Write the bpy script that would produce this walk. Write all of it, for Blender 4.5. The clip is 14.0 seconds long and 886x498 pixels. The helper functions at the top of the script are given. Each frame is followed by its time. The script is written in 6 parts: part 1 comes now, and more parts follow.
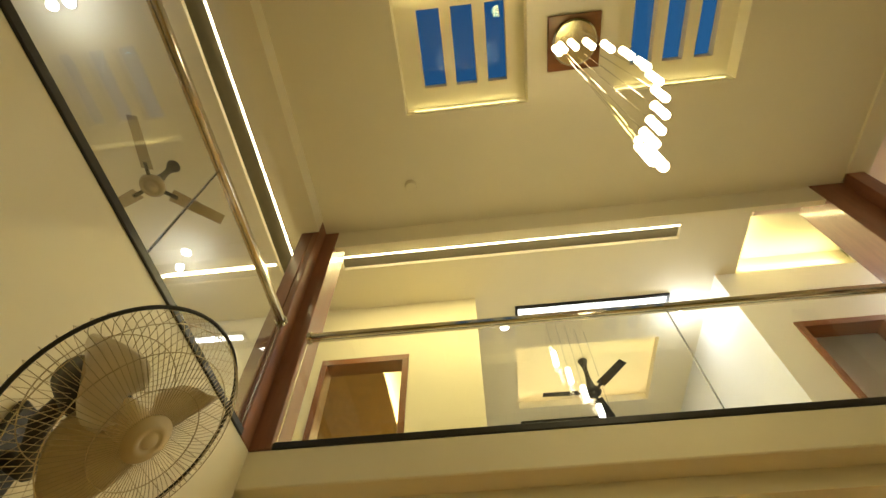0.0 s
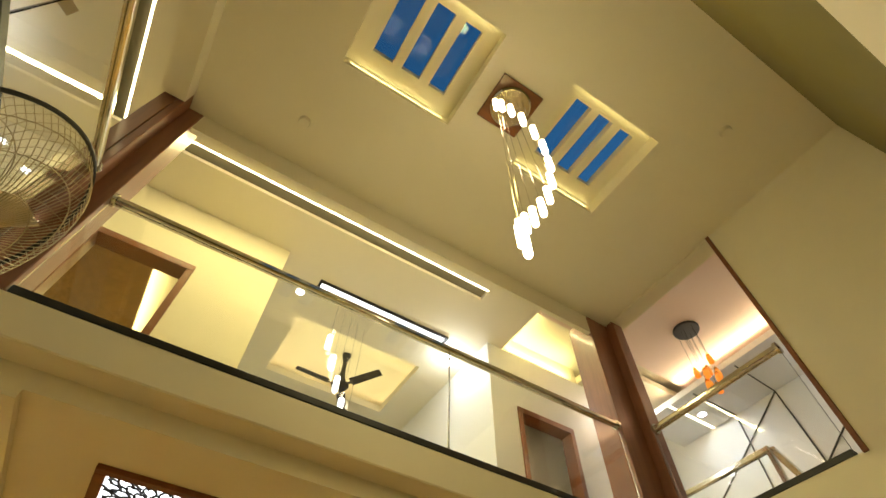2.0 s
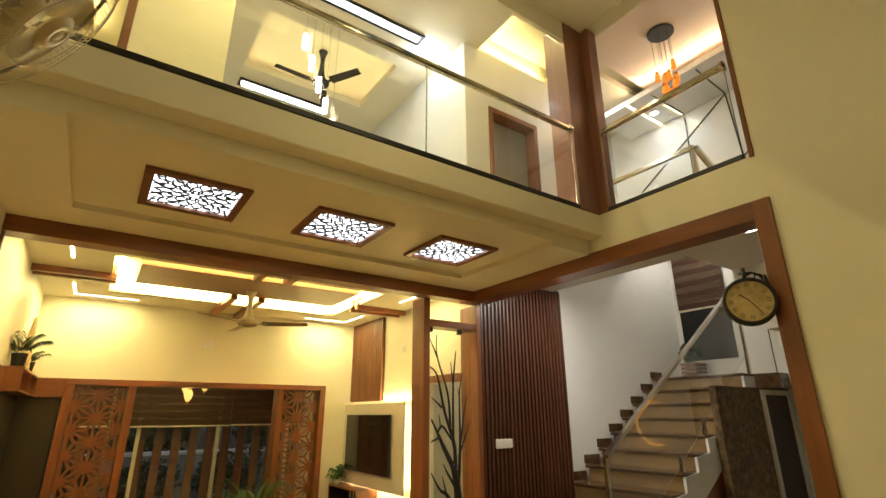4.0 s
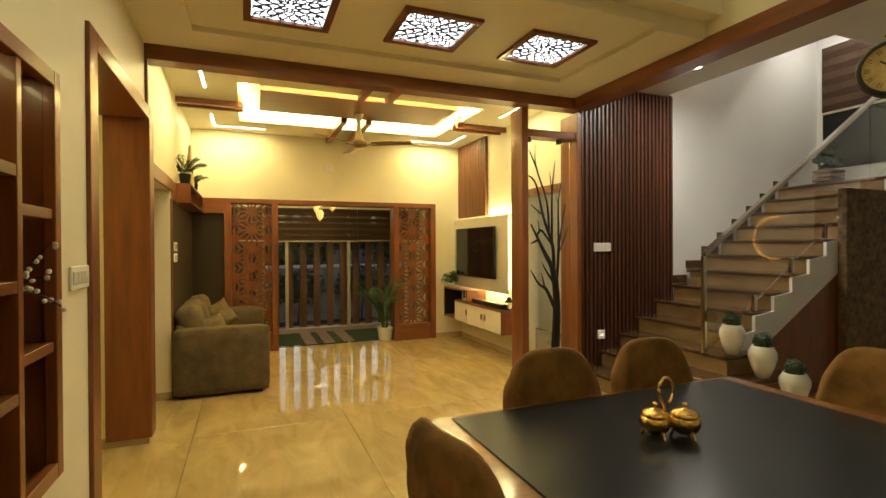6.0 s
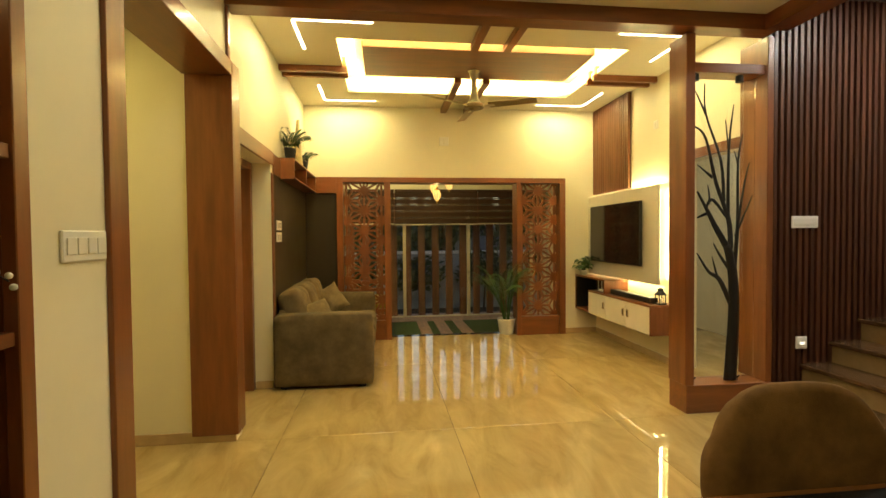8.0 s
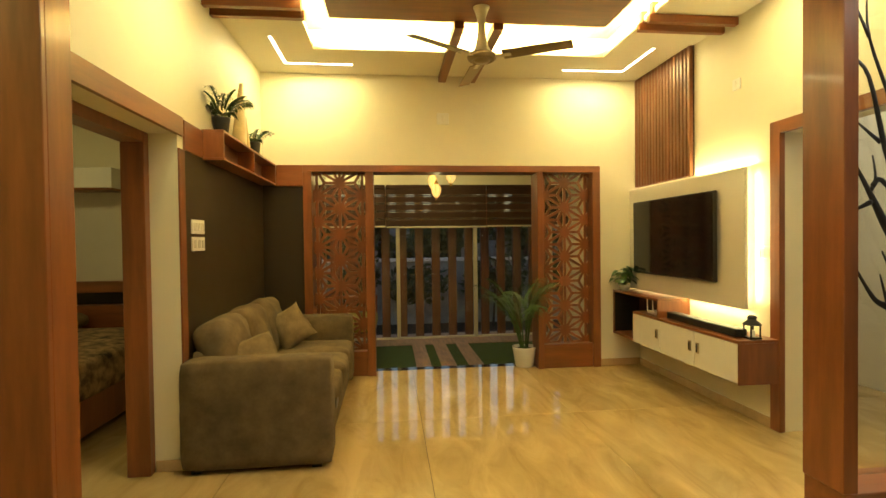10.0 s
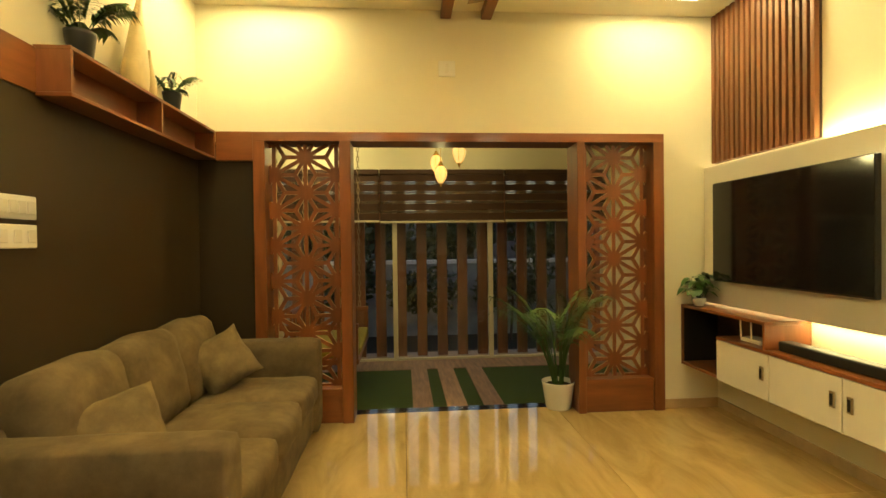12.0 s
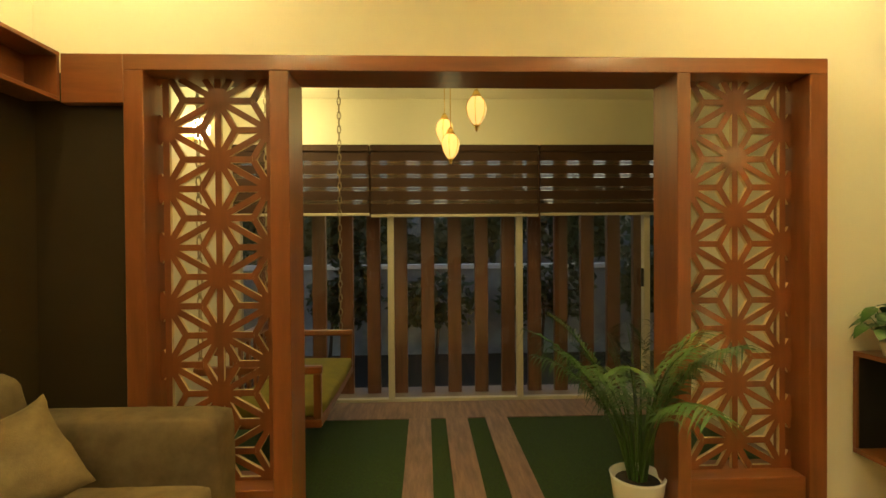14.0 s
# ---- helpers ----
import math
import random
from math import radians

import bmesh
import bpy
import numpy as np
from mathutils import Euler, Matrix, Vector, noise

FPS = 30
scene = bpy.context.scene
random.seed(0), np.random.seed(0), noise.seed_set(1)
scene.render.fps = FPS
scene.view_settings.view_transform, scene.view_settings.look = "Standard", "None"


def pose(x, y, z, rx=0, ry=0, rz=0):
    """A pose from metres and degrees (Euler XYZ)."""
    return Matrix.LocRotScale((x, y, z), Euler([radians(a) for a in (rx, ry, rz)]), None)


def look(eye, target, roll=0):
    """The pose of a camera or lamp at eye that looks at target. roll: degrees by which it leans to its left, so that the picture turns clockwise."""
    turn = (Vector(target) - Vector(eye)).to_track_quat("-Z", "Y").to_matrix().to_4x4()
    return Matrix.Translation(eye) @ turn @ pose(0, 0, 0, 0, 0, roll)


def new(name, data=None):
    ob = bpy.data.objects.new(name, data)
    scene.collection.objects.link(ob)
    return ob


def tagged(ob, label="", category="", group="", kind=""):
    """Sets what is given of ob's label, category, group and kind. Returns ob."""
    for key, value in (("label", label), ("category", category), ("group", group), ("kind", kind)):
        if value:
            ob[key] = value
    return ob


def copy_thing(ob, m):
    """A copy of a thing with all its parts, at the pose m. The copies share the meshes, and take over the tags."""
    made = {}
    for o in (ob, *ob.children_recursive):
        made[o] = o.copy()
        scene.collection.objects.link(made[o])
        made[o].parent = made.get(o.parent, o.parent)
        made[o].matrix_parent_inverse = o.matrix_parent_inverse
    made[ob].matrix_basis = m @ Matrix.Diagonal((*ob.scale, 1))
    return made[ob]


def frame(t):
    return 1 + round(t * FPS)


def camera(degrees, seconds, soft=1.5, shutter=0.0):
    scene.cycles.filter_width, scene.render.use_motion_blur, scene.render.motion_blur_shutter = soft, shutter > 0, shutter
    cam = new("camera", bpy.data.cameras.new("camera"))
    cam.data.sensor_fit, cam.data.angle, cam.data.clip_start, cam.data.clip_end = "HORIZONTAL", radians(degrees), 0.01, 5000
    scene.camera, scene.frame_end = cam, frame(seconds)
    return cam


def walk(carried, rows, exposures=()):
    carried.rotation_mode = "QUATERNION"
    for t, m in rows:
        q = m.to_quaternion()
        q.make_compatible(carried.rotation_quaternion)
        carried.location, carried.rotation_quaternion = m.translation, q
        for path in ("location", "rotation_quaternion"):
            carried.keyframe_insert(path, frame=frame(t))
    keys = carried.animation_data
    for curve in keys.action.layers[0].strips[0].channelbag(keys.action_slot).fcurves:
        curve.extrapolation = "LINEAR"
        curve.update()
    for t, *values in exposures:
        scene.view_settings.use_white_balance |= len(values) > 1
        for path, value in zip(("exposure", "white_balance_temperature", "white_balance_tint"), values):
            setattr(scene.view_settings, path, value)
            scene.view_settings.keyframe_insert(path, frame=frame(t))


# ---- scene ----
cam = camera(84.4, 14.0)
PATH = [
    (0, (0.646, 0.896, 1.994), (0.533, 2.009, 3.652), -0.7),
    (0.5, (0.625, 0.903, 1.965), (0.703, 2.018, 3.624), 0.9),
    (1, (0.578, 0.919, 1.954), (0.878, 1.987, 3.618), 1.3),
    (1.5, (0.545, 0.905, 1.942), (1.017, 1.893, 3.617), 1.8),
    (2, (0.444, 0.85, 1.919), (1.041, 1.851, 3.544), 1.6),
    (2.5, (0.297, 0.798, 1.91), (1.062, 1.953, 3.353), 0.6),
    (3, (0.218, 0.717, 1.882), (1.126, 2.038, 3.078), 0.3),
    (3.5, (0.194, 0.595, 1.847), (1.205, 2.046, 2.782), -0.1),
    (4, (0.194, 0.479, 1.787), (1.273, 2.036, 2.428), -0.2),
    (4.2, (0.191, 0.448, 1.767), (1.273, 2.045, 2.295), -0.3),
    (6.5, (0.278, 0.302, 1.457), (0.873, 2.211, 1.406), -0.5),
    (7, (0.37, 0.525, 1.425), (0.809, 2.475, 1.365), -0.6),
    (7.5, (0.446, 0.794, 1.414), (0.765, 2.768, 1.356), -0.6),
    (8, (0.538, 1.16, 1.403), (0.783, 3.144, 1.35), -0.5),
    (8.5, (0.597, 1.551, 1.422), (0.83, 3.537, 1.371), -0.5),
    (11, (0.955, 3.362, 1.373), (1.15, 5.352, 1.347), -0.7),
    (11.5, (1.0, 3.707, 1.357), (1.183, 5.699, 1.329), -0.6),
    (12, (1.041, 4.074, 1.36), (1.201, 6.068, 1.334), -0.7),
    (12.5, (1.109, 4.425, 1.363), (1.253, 6.42, 1.337), -0.7),
    (13, (1.142, 4.84, 1.372), (1.275, 6.835, 1.346), -0.6),
    (13.5, (1.194, 5.227, 1.366), (1.305, 7.223, 1.343), -0.6),
    (14, (1.249, 5.612, 1.361), (1.321, 7.61, 1.339), -0.4),
]
walk(cam, [(t, look(eye, target, roll)) for t, eye, target, roll in PATH])

# ---- light of the place ----
world = bpy.data.worlds.new("dusk")
scene.world = world
world.use_nodes = True
_wn = world.node_tree
_sky = _wn.nodes.new("ShaderNodeTexSky")
_sky.sky_type = 'NISHITA'
_sky.sun_disc = False
_sky.sun_elevation = radians(10.0)
_sky.sun_rotation = radians(50)
_bg = _wn.nodes["Background"]
_bg.inputs[1].default_value = 0.15
_wn.links.new(_sky.outputs[0], _bg.inputs[0])
WARM = (1.0, 0.845, 0.355)
SOFT = (1.0, 0.86, 0.36)
COOL = (0.92, 0.97, 1.0)


def area(name, x, y, z, sx, sy, watts, color, rx=0, ry=0, rz=0):
    d = bpy.data.lights.new(name, 'AREA')
    d.shape, d.size, d.size_y, d.energy, d.color = 'RECTANGLE', sx, sy, watts, color
    ob = new(name, d)
    ob.matrix_basis = pose(x, y, z, rx, ry, rz)
    return ob


def bulb(name, x, y, z, watts, color, r=0.04):
    d = bpy.data.lights.new(name, 'POINT')
    d.energy, d.color, d.shadow_soft_size = watts, color, r
    ob = new(name, d)
    ob.location = (x, y, z)
    return ob


# living room cove, strips and the light behind the television board
area("cove_light", 1.5, 7.12, 3.20, 2.5, 0.06, 96, WARM, 150)
area("cove_light", 1.5, 5.66, 3.20, 2.5, 0.06, 68, WARM, -150)
area("cove_light", 0.22, 6.38, 3.20, 0.06, 1.4, 34, WARM, 0, 150)
area("cove_light", 2.80, 6.38, 3.20, 0.06, 1.4, 34, WARM, 0, -150)
for _x, _y, _sx, _sy in ((0.15, 5.24, 0.6, 0.03), (-0.16, 5.55, 0.03, 0.6), (0.15, 7.57, 0.6, 0.03), (-0.17, 7.28, 0.03, 0.6),
                         (2.93, 7.57, 0.6, 0.03), (3.25, 7.25, 0.03, 0.6), (2.93, 5.24, 0.6, 0.03), (3.25, 5.55, 0.03, 0.6)):
    area("strip_light", _x, _y, 3.142, _sx, _sy, 8.5, WARM)
area("board_light", 3.535, 6.12, 1.40, 0.96, 0.03, 5, WARM, 0, 90, 90)
area("board_light", 3.53, 6.95, 0.84, 1.7, 0.03, 6.5, WARM, 0, 0, 90)
area("board_light", 3.53, 6.45, 1.95, 0.03, 0.75, 5, WARM, 180)
# lattice lights under the gallery
for _x in (0.504, 1.49, 2.465):
    area("lattice_light", _x, 3.652, 3.02, 0.46, 0.46, 10.5, (1.0, 0.86, 0.50))
# spiral chandelier
for _k in range(4):
    _a = radians(200 + 100 * _k)
    bulb("chandelier_light", 1.41 + 0.3 * math.cos(_a), 1.6 + 0.3 * math.sin(_a), 4.3 - 0.32 * _k, 2.4, (1.0, 0.85, 0.28), 0.06)
# skylight coves
for _x in (0.71, 2.087):
    area("skylight_cove", _x, 1.965, 5.33, 0.72, 0.02, 0.38, SOFT, 120)
    area("skylight_cove", _x, 1.285, 5.33, 0.72, 0.02, 0.38, SOFT, -120)
# upper storey
area("corridor_strip", 1.03, 3.73, 6.195, 3.4, 0.02, 46, SOFT)
area("corridor_strip", -1.235, 2.4, 6.195, 0.02, 2.5, 3.0, SOFT)
area("gallery_panel_light", 1.93, 4.68, 6.16, 1.6, 0.12, 11, COOL)
area("gallery_panel_light", 1.75, 6.76, 6.16, 1.2, 0.12, 9, COOL)
area("gallery_tray_light", 1.93, 5.84, 6.33, 1.4, 0.9, 3.0, SOFT, 180)
bulb("gallery_downlight", 2.95, 4.85, 6.05, 10, COOL, 0.04)
area("niche_cove", 4.05, 4.33, 6.21, 1.0, 0.04, 5, SOFT, 170)
area("niche_cove", 3.52, 4.05, 6.21, 0.04, 0.5, 3, SOFT, 180)
bulb("left_downlight", -2.3, 3.5, 6.0, 4, COOL)
bulb("left_downlight", -2.25, 1.1, 6.0, 4, COOL)
area("hall_cove", 5.80, 2.2, 6.06, 0.05, 3.4, 22, (1.0, 0.76, 0.46), 0, 118)
area("hall_downlight", 6.23, 3.75, 5.935, 0.09, 0.09, 6, COOL)
bulb("hall_downlight", 6.2, 2.0, 5.8, 3, COOL)
# stairs and dining side
# first two are added lamps that brighten the landing and upper stair wall
area("stair_light", 7.2, 4.1, 4.58, 0.09, 0.09, 12, (1.0, 0.92, 0.78))
area("stair_light", 5.35, 4.2, 6.18, 0.09, 0.09, 14, (1.0, 0.93, 0.80))
area("stair_light", 4.395, 3.894, 3.268, 0.09, 0.09, 29, (1.0, 0.94, 0.80))
# unseen fill lamp, added to brighten the dining side and the soffit
area("dining_fill_light", 1.4, -0.6, 2.98, 1.5, 1.1, 8, SOFT)
# pendants and wall lamp of the sit-out
bulb("pendant_light", 1.44, 9.22, 2.08, 5, WARM, 0.05)
bulb("pendant_light", 1.40, 9.28, 2.2, 5, WARM, 0.05)
bulb("pendant_light", 1.58, 8.77, 2.22, 5, WARM, 0.05)
bulb("sitout_light", 0.1, 9.6, 2.35, 11, WARM, 0.06)
# bedroom and passage lamps
area("bedroom_light", -2.2, 6.4, 2.85, 0.5, 0.5, 10, WARM)
area("side_room_light", 4.4, 6.2, 3.1, 0.4, 0.4, 14, (1.0, 0.95, 0.8))
area("passage_light", -1.6, 3.8, 2.85, 0.4, 0.4, 15.5, (1.0, 0.77, 0.22))
# small lamp under the top board of the wall shelf
area("shelf_light", -0.60, 2.0, 2.172, 0.03, 1.1, 1.6, WARM)


# ---- materials ----
def material(name, color, rough=0.5, metal=0.0, vary=0.06, scale=6.0, bump=0.02, fine=180.0, coat=0.0, spec=0.5, stretch=(1, 1, 1), dark=None, rand=0.0, swirl=0.0):
    m = bpy.data.materials.new(name)
    m.use_nodes = True
    nt = m.node_tree
    b = nt.nodes["Principled BSDF"]
    b.inputs["Roughness"].default_value = rough
    b.inputs["Metallic"].default_value = metal
    b.inputs["Coat Weight"].default_value = coat
    b.inputs["Coat Roughness"].default_value = min(0.08, rough)
    b.inputs["Specular IOR Level"].default_value = spec
    tc = nt.nodes.new("ShaderNodeTexCoord")
    mp = nt.nodes.new("ShaderNodeMapping")
    mp.inputs["Scale"].default_value = stretch
    nt.links.new(tc.outputs["Object"], mp.inputs["Vector"])
    vec = mp.outputs["Vector"]
    info = nt.nodes.new("ShaderNodeObjectInfo")
    if rand:
        off = nt.nodes.new("ShaderNodeVectorMath")
        off.operation = 'ADD'
        mul = nt.nodes.new("ShaderNodeMath")
        mul.operation = 'MULTIPLY'
        mul.inputs[1].default_value = 37.0
        nt.links.new(info.outputs["Random"], mul.inputs[0])
        nt.links.new(vec, off.inputs[0])
        nt.links.new(mul.outputs[0], off.inputs[1])
        vec = off.outputs[0]
    n1 = nt.nodes.new("ShaderNodeTexNoise")
    n1.inputs["Scale"].default_value = scale
    n1.inputs["Detail"].default_value = 6
    n1.inputs["Roughness"].default_value = 0.62
    n1.inputs["Distortion"].default_value = swirl
    nt.links.new(vec, n1.inputs["Vector"])
    ramp = nt.nodes.new("ShaderNodeValToRGB")
    d = dark or tuple(c * (1 - 3 * vary) for c in color)
    l = tuple(min(1, c * (1 + 1.2 * vary)) for c in color)
    ramp.color_ramp.elements[0].position, ramp.color_ramp.elements[1].position = 0.34, 0.66
    ramp.color_ramp.elements[0].color, ramp.color_ramp.elements[1].color = (*d, 1), (*l, 1)
    nt.links.new(n1.outputs["Fac"], ramp.inputs["Fac"])
    col = ramp.outputs["Color"]
    if rand:
        hsv = nt.nodes.new("ShaderNodeHueSaturation")
        ma = nt.nodes.new("ShaderNodeMapRange")
        ma.inputs["To Min"].default_value, ma.inputs["To Max"].default_value = 1 - rand, 1 + rand
        nt.links.new(info.outputs["Random"], ma.inputs["Value"])
        nt.links.new(ma.outputs["Result"], hsv.inputs["Value"])
        nt.links.new(col, hsv.inputs["Color"])
        col = hsv.outputs["Color"]
    nt.links.new(col, b.inputs["Base Color"])
    n2 = nt.nodes.new("ShaderNodeTexNoise")
    n2.inputs["Scale"].default_value = fine
    n2.inputs["Detail"].default_value = 3
    nt.links.new(vec, n2.inputs["Vector"])
    if bump:
        bp = nt.nodes.new("ShaderNodeBump")
        bp.inputs["Strength"].default_value = min(1.0, bump * 8)
        bp.inputs["Distance"].default_value = bump * 0.05
        nt.links.new(n2.outputs["Fac"], bp.inputs["Height"])
        nt.links.new(bp.outputs["Normal"], b.inputs["Normal"])
    rr = nt.nodes.new("ShaderNodeMapRange")
    rr.inputs["To Min"].default_value, rr.inputs["To Max"].default_value = max(0, rough * 0.8), min(1, rough * 1.2)
    nt.links.new(n1.outputs["Fac"], rr.inputs["Value"])
    nt.links.new(rr.outputs["Result"], b.inputs["Roughness"])
    return m


def glow(name, color, strength):
    m = bpy.data.materials.new(name)
    m.use_nodes = True
    b = m.node_tree.nodes["Principled BSDF"]
    b.inputs["Base Color"].default_value = (*[c * 0.8 for c in color], 1)
    b.inputs["Emission Color"].default_value = (*color, 1)
    b.inputs["Emission Strength"].default_value = strength
    return m


def clear(name, color=(1, 1, 1), rough=0.0, ior=1.45):
    m = bpy.data.materials.new(name)
    m.use_nodes = True
    b = m.node_tree.nodes["Principled BSDF"]
    b.inputs["Base Color"].default_value = (*color, 1)
    b.inputs["Roughness"].default_value = rough
    b.inputs["IOR"].default_value = ior
    b.inputs["Transmission Weight"].default_value = 1
    return m


PLASTER = material("cream_plaster", (0.78, 0.72, 0.54), 0.55, vary=0.015, scale=1.3, bump=0.006, fine=90)
WHITE = material("white_plaster", (0.80, 0.80, 0.79), 0.55, vary=0.012, scale=1.3, bump=0.006, fine=90)
CEILING = material("ceiling_paint", (0.80, 0.74, 0.58), 0.6, vary=0.012, scale=1.0, bump=0.004, fine=120)
PINK = material("peach_ceiling_paint", (0.80, 0.64, 0.54), 0.6, vary=0.012, scale=1.0, bump=0.004)
MOSS = material("olive_green_paint", (0.175, 0.15, 0.032), 0.5, vary=0.05, scale=1.2, bump=0.01, fine=70)
OLIVE = material("dark_olive_paint", (0.034, 0.0198, 0.0052), 0.5, vary=0.03, scale=1.5, bump=0.01, fine=70)
TEAK = material("red_brown_wood", (0.225, 0.073, 0.0225), 0.34, vary=0.10, scale=2.2, bump=0.01, fine=60, stretch=(6, 6, 0.7), coat=0.25)
TEAKH = material("red_brown_wood_level", (0.225, 0.073, 0.0225), 0.34, vary=0.10, scale=2.2, bump=0.01, fine=60, stretch=(0.7, 6, 6), coat=0.25)
TEAKY = material("red_brown_wood_along", (0.225, 0.073, 0.0225), 0.34, vary=0.10, scale=2.2, bump=0.01, fine=60, stretch=(6, 0.7, 6), coat=0.25)
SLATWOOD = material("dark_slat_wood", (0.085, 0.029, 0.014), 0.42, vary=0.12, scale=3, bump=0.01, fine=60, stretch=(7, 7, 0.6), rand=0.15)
# the slat wood again, its colour lightened for the lit television wall
SLATLIT = material("lit_slat_wood", (0.20, 0.075, 0.030), 0.42, vary=0.12, scale=3, bump=0.01, fine=60, stretch=(7, 7, 0.6), rand=0.12)
FINWOOD = material("dark_fin_wood", (0.175, 0.064, 0.026), 0.5, vary=0.12, scale=3, bump=0.01, fine=60, stretch=(7, 7, 0.6), rand=0.12)
# near-black wood: shade behind slats and in recesses is put into its colour
SHADEWOOD = material("shade_dark_wood", (0.035, 0.014, 0.009), 0.6, vary=0.1)
MARBLE = material("beige_marble_tile", (0.495, 0.36, 0.16), 0.035, vary=0.10, scale=2.1, bump=0.0, stretch=(2.2, 0.7, 1), dark=(0.385, 0.272, 0.11), rand=0.06, spec=0.7, swirl=0.9, coat=0.2)
GROUT = material("dark_grout", (0.13, 0.09, 0.05), 0.8, bump=0.02)
SKIRT = material("marble_skirting", (0.52, 0.37, 0.20), 0.15, vary=0.08, scale=3, bump=0)
SUEDE = material("taupe_suede", (0.145, 0.106, 0.056), 0.92, vary=0.13, scale=6, bump=0.05, fine=320, spec=0.2)
CUSHION = material("taupe_cushion_cloth", (0.180, 0.132, 0.066), 0.95, vary=0.10, scale=9, bump=0.06, fine=260, spec=0.2)
CHAIRSUEDE = material("brown_suede", (0.235, 0.128, 0.050), 0.92, vary=0.14, scale=7, bump=0.05, fine=300, spec=0.2)
BLACKGLOSS = material("black_screen", (0.006, 0.006, 0.007), 0.09, vary=0.0, bump=0, spec=0.5)
BLACK = material("black_metal", (0.012, 0.011, 0.010), 0.45, vary=0.08, bump=0.005)
BLACKTOP = material("charcoal_table_glass", (0.016, 0.019, 0.026), 0.24, vary=0.05, scale=2, bump=0.0, spec=0.18)
LACQUER = material("white_lacquer", (0.80, 0.77, 0.70), 0.16, vary=0.01, bump=0, coat=0.4)
BOARD = material("pale_grey_laminate", (0.62, 0.58, 0.50), 0.22, vary=0.015, scale=2, bump=0, coat=0.3)
STEEL = material("polished_steel", (0.62, 0.58, 0.50), 0.14, 1.0, vary=0.02, bump=0)
BRASS = material("gold_metal", (0.90, 0.62, 0.20), 0.24, 1.0, vary=0.08, scale=20, bump=0.01)
PLASTIC = material("white_plastic", (0.78, 0.76, 0.70), 0.35, vary=0.01, bump=0)
CREAMFAN = material("cream_fan_plastic", (0.60, 0.50, 0.30), 0.32, vary=0.02, bump=0)
FANMETAL = material("brushed_bronze", (0.40, 0.33, 0.22), 0.32, 0.9, vary=0.05, bump=0.004)
FANBLADE = material("bronze_fan_blade", (0.34, 0.26, 0.14), 0.35, 0.2, vary=0.04, bump=0)
PALEMETAL = material("cream_fan_enamel", (0.72, 0.66, 0.48), 0.3, 0.0, vary=0.03, bump=0)
POTWHITE = material("white_ceramic", (0.80, 0.78, 0.72), 0.25, vary=0.01, bump=0, coat=0.3)
POTBLACK = material("black_pot", (0.012, 0.012, 0.012), 0.35, vary=0.03, bump=0)
SOIL = material("potting_soil", (0.03, 0.02, 0.013), 0.95, vary=0.2, scale=40, bump=0.2, fine=80)
LEAF = material("green_leaf", (0.042, 0.105, 0.016), 0.42, vary=0.16, scale=12, bump=0.004, rand=0.2)
LEAFDARK = material("dark_green_leaf", (0.022, 0.055, 0.014), 0.5, vary=0.2, scale=30, bump=0.01)
TURF = material("artificial_grass", (0.030, 0.066, 0.009), 0.9, vary=0.2, scale=60, bump=0.1, fine=250)
PLANK = material("weathered_plank_tile", (0.27, 0.165, 0.12), 0.55, vary=0.14, scale=4, bump=0.02, stretch=(6, 0.8, 1), rand=0.08)
SITFLOOR = material("sitout_tile", (0.30, 0.21, 0.15), 0.5, vary=0.1, scale=4, bump=0.01)
BLINDDARK = material("brown_blind_cloth", (0.052, 0.021, 0.010), 0.8, vary=0.05, scale=30, bump=0.03)
BLINDMID = material("sheer_blind_cloth", (0.13, 0.075, 0.038), 0.8, vary=0.05, scale=30, bump=0.03)
BLINDMID.node_tree.nodes["Principled BSDF"].inputs["Alpha"].default_value = 0.7
ALU = material("cream_aluminium", (0.62, 0.56, 0.42), 0.4, vary=0.02, bump=0)
TREAD = material("brown_granite_tread", (0.115, 0.062, 0.032), 0.16, vary=0.16, scale=14, bump=0)
RISER = material("beige_riser_tile", (0.31, 0.205, 0.10), 0.2, vary=0.08, scale=3, bump=0)
WALLPAPER = material("brown_wallpaper", (0.175, 0.105, 0.045), 0.6, vary=0.25, scale=16, bump=0.05, fine=40)
GLASS = clear("clear_glass", (0.97, 0.985, 0.97))
AMBER = clear("amber_glass", (1.0, 0.42, 0.05))
STRIP = glow("led_strip", (1.0, 0.86, 0.55), 14)
COVE = glow("cove_led", (1.0, 0.80, 0.42), 9)
PANEL = glow("white_light_panel", (0.93, 0.97, 1.0), 3.4)
BULBGLOW = glow("warm_bulb", (1.0, 0.84, 0.55), 16)
AMBERGLOW = glow("amber_bulb", (1.0, 0.36, 0.04), 0.55)
DOWN = glow("downlight_disc", (0.95, 0.98, 1.0), 14)
NEON = glow("neon_ring", (1.0, 0.50, 0.10), 3)
RAWEDGE = material("pale_cut_edge", (0.68, 0.50, 0.27), 0.6, vary=0.1, scale=20, bump=0.01)
LIGHTWOOD = material("light_brown_door_wood", (0.44, 0.26, 0.10), 0.4, vary=0.1, scale=3, bump=0.005, stretch=(6, 6, 0.7))
BLUEPANE = clear("blue_tinted_glass", (0.19, 0.62, 1.0))
STEPGLOW = glow("step_light_lens", (1.0, 0.9, 0.7), 1.6)
CHANNELDARK = material("dark_channel_grey", (0.13, 0.115, 0.07), 0.6, vary=0.03, scale=3, bump=0)
TABLEWOOD = material("polished_table_wood", (0.30, 0.125, 0.045), 0.2, vary=0.12, scale=2.2, bump=0.004, fine=60, stretch=(0.7, 6, 6), coat=0.5)
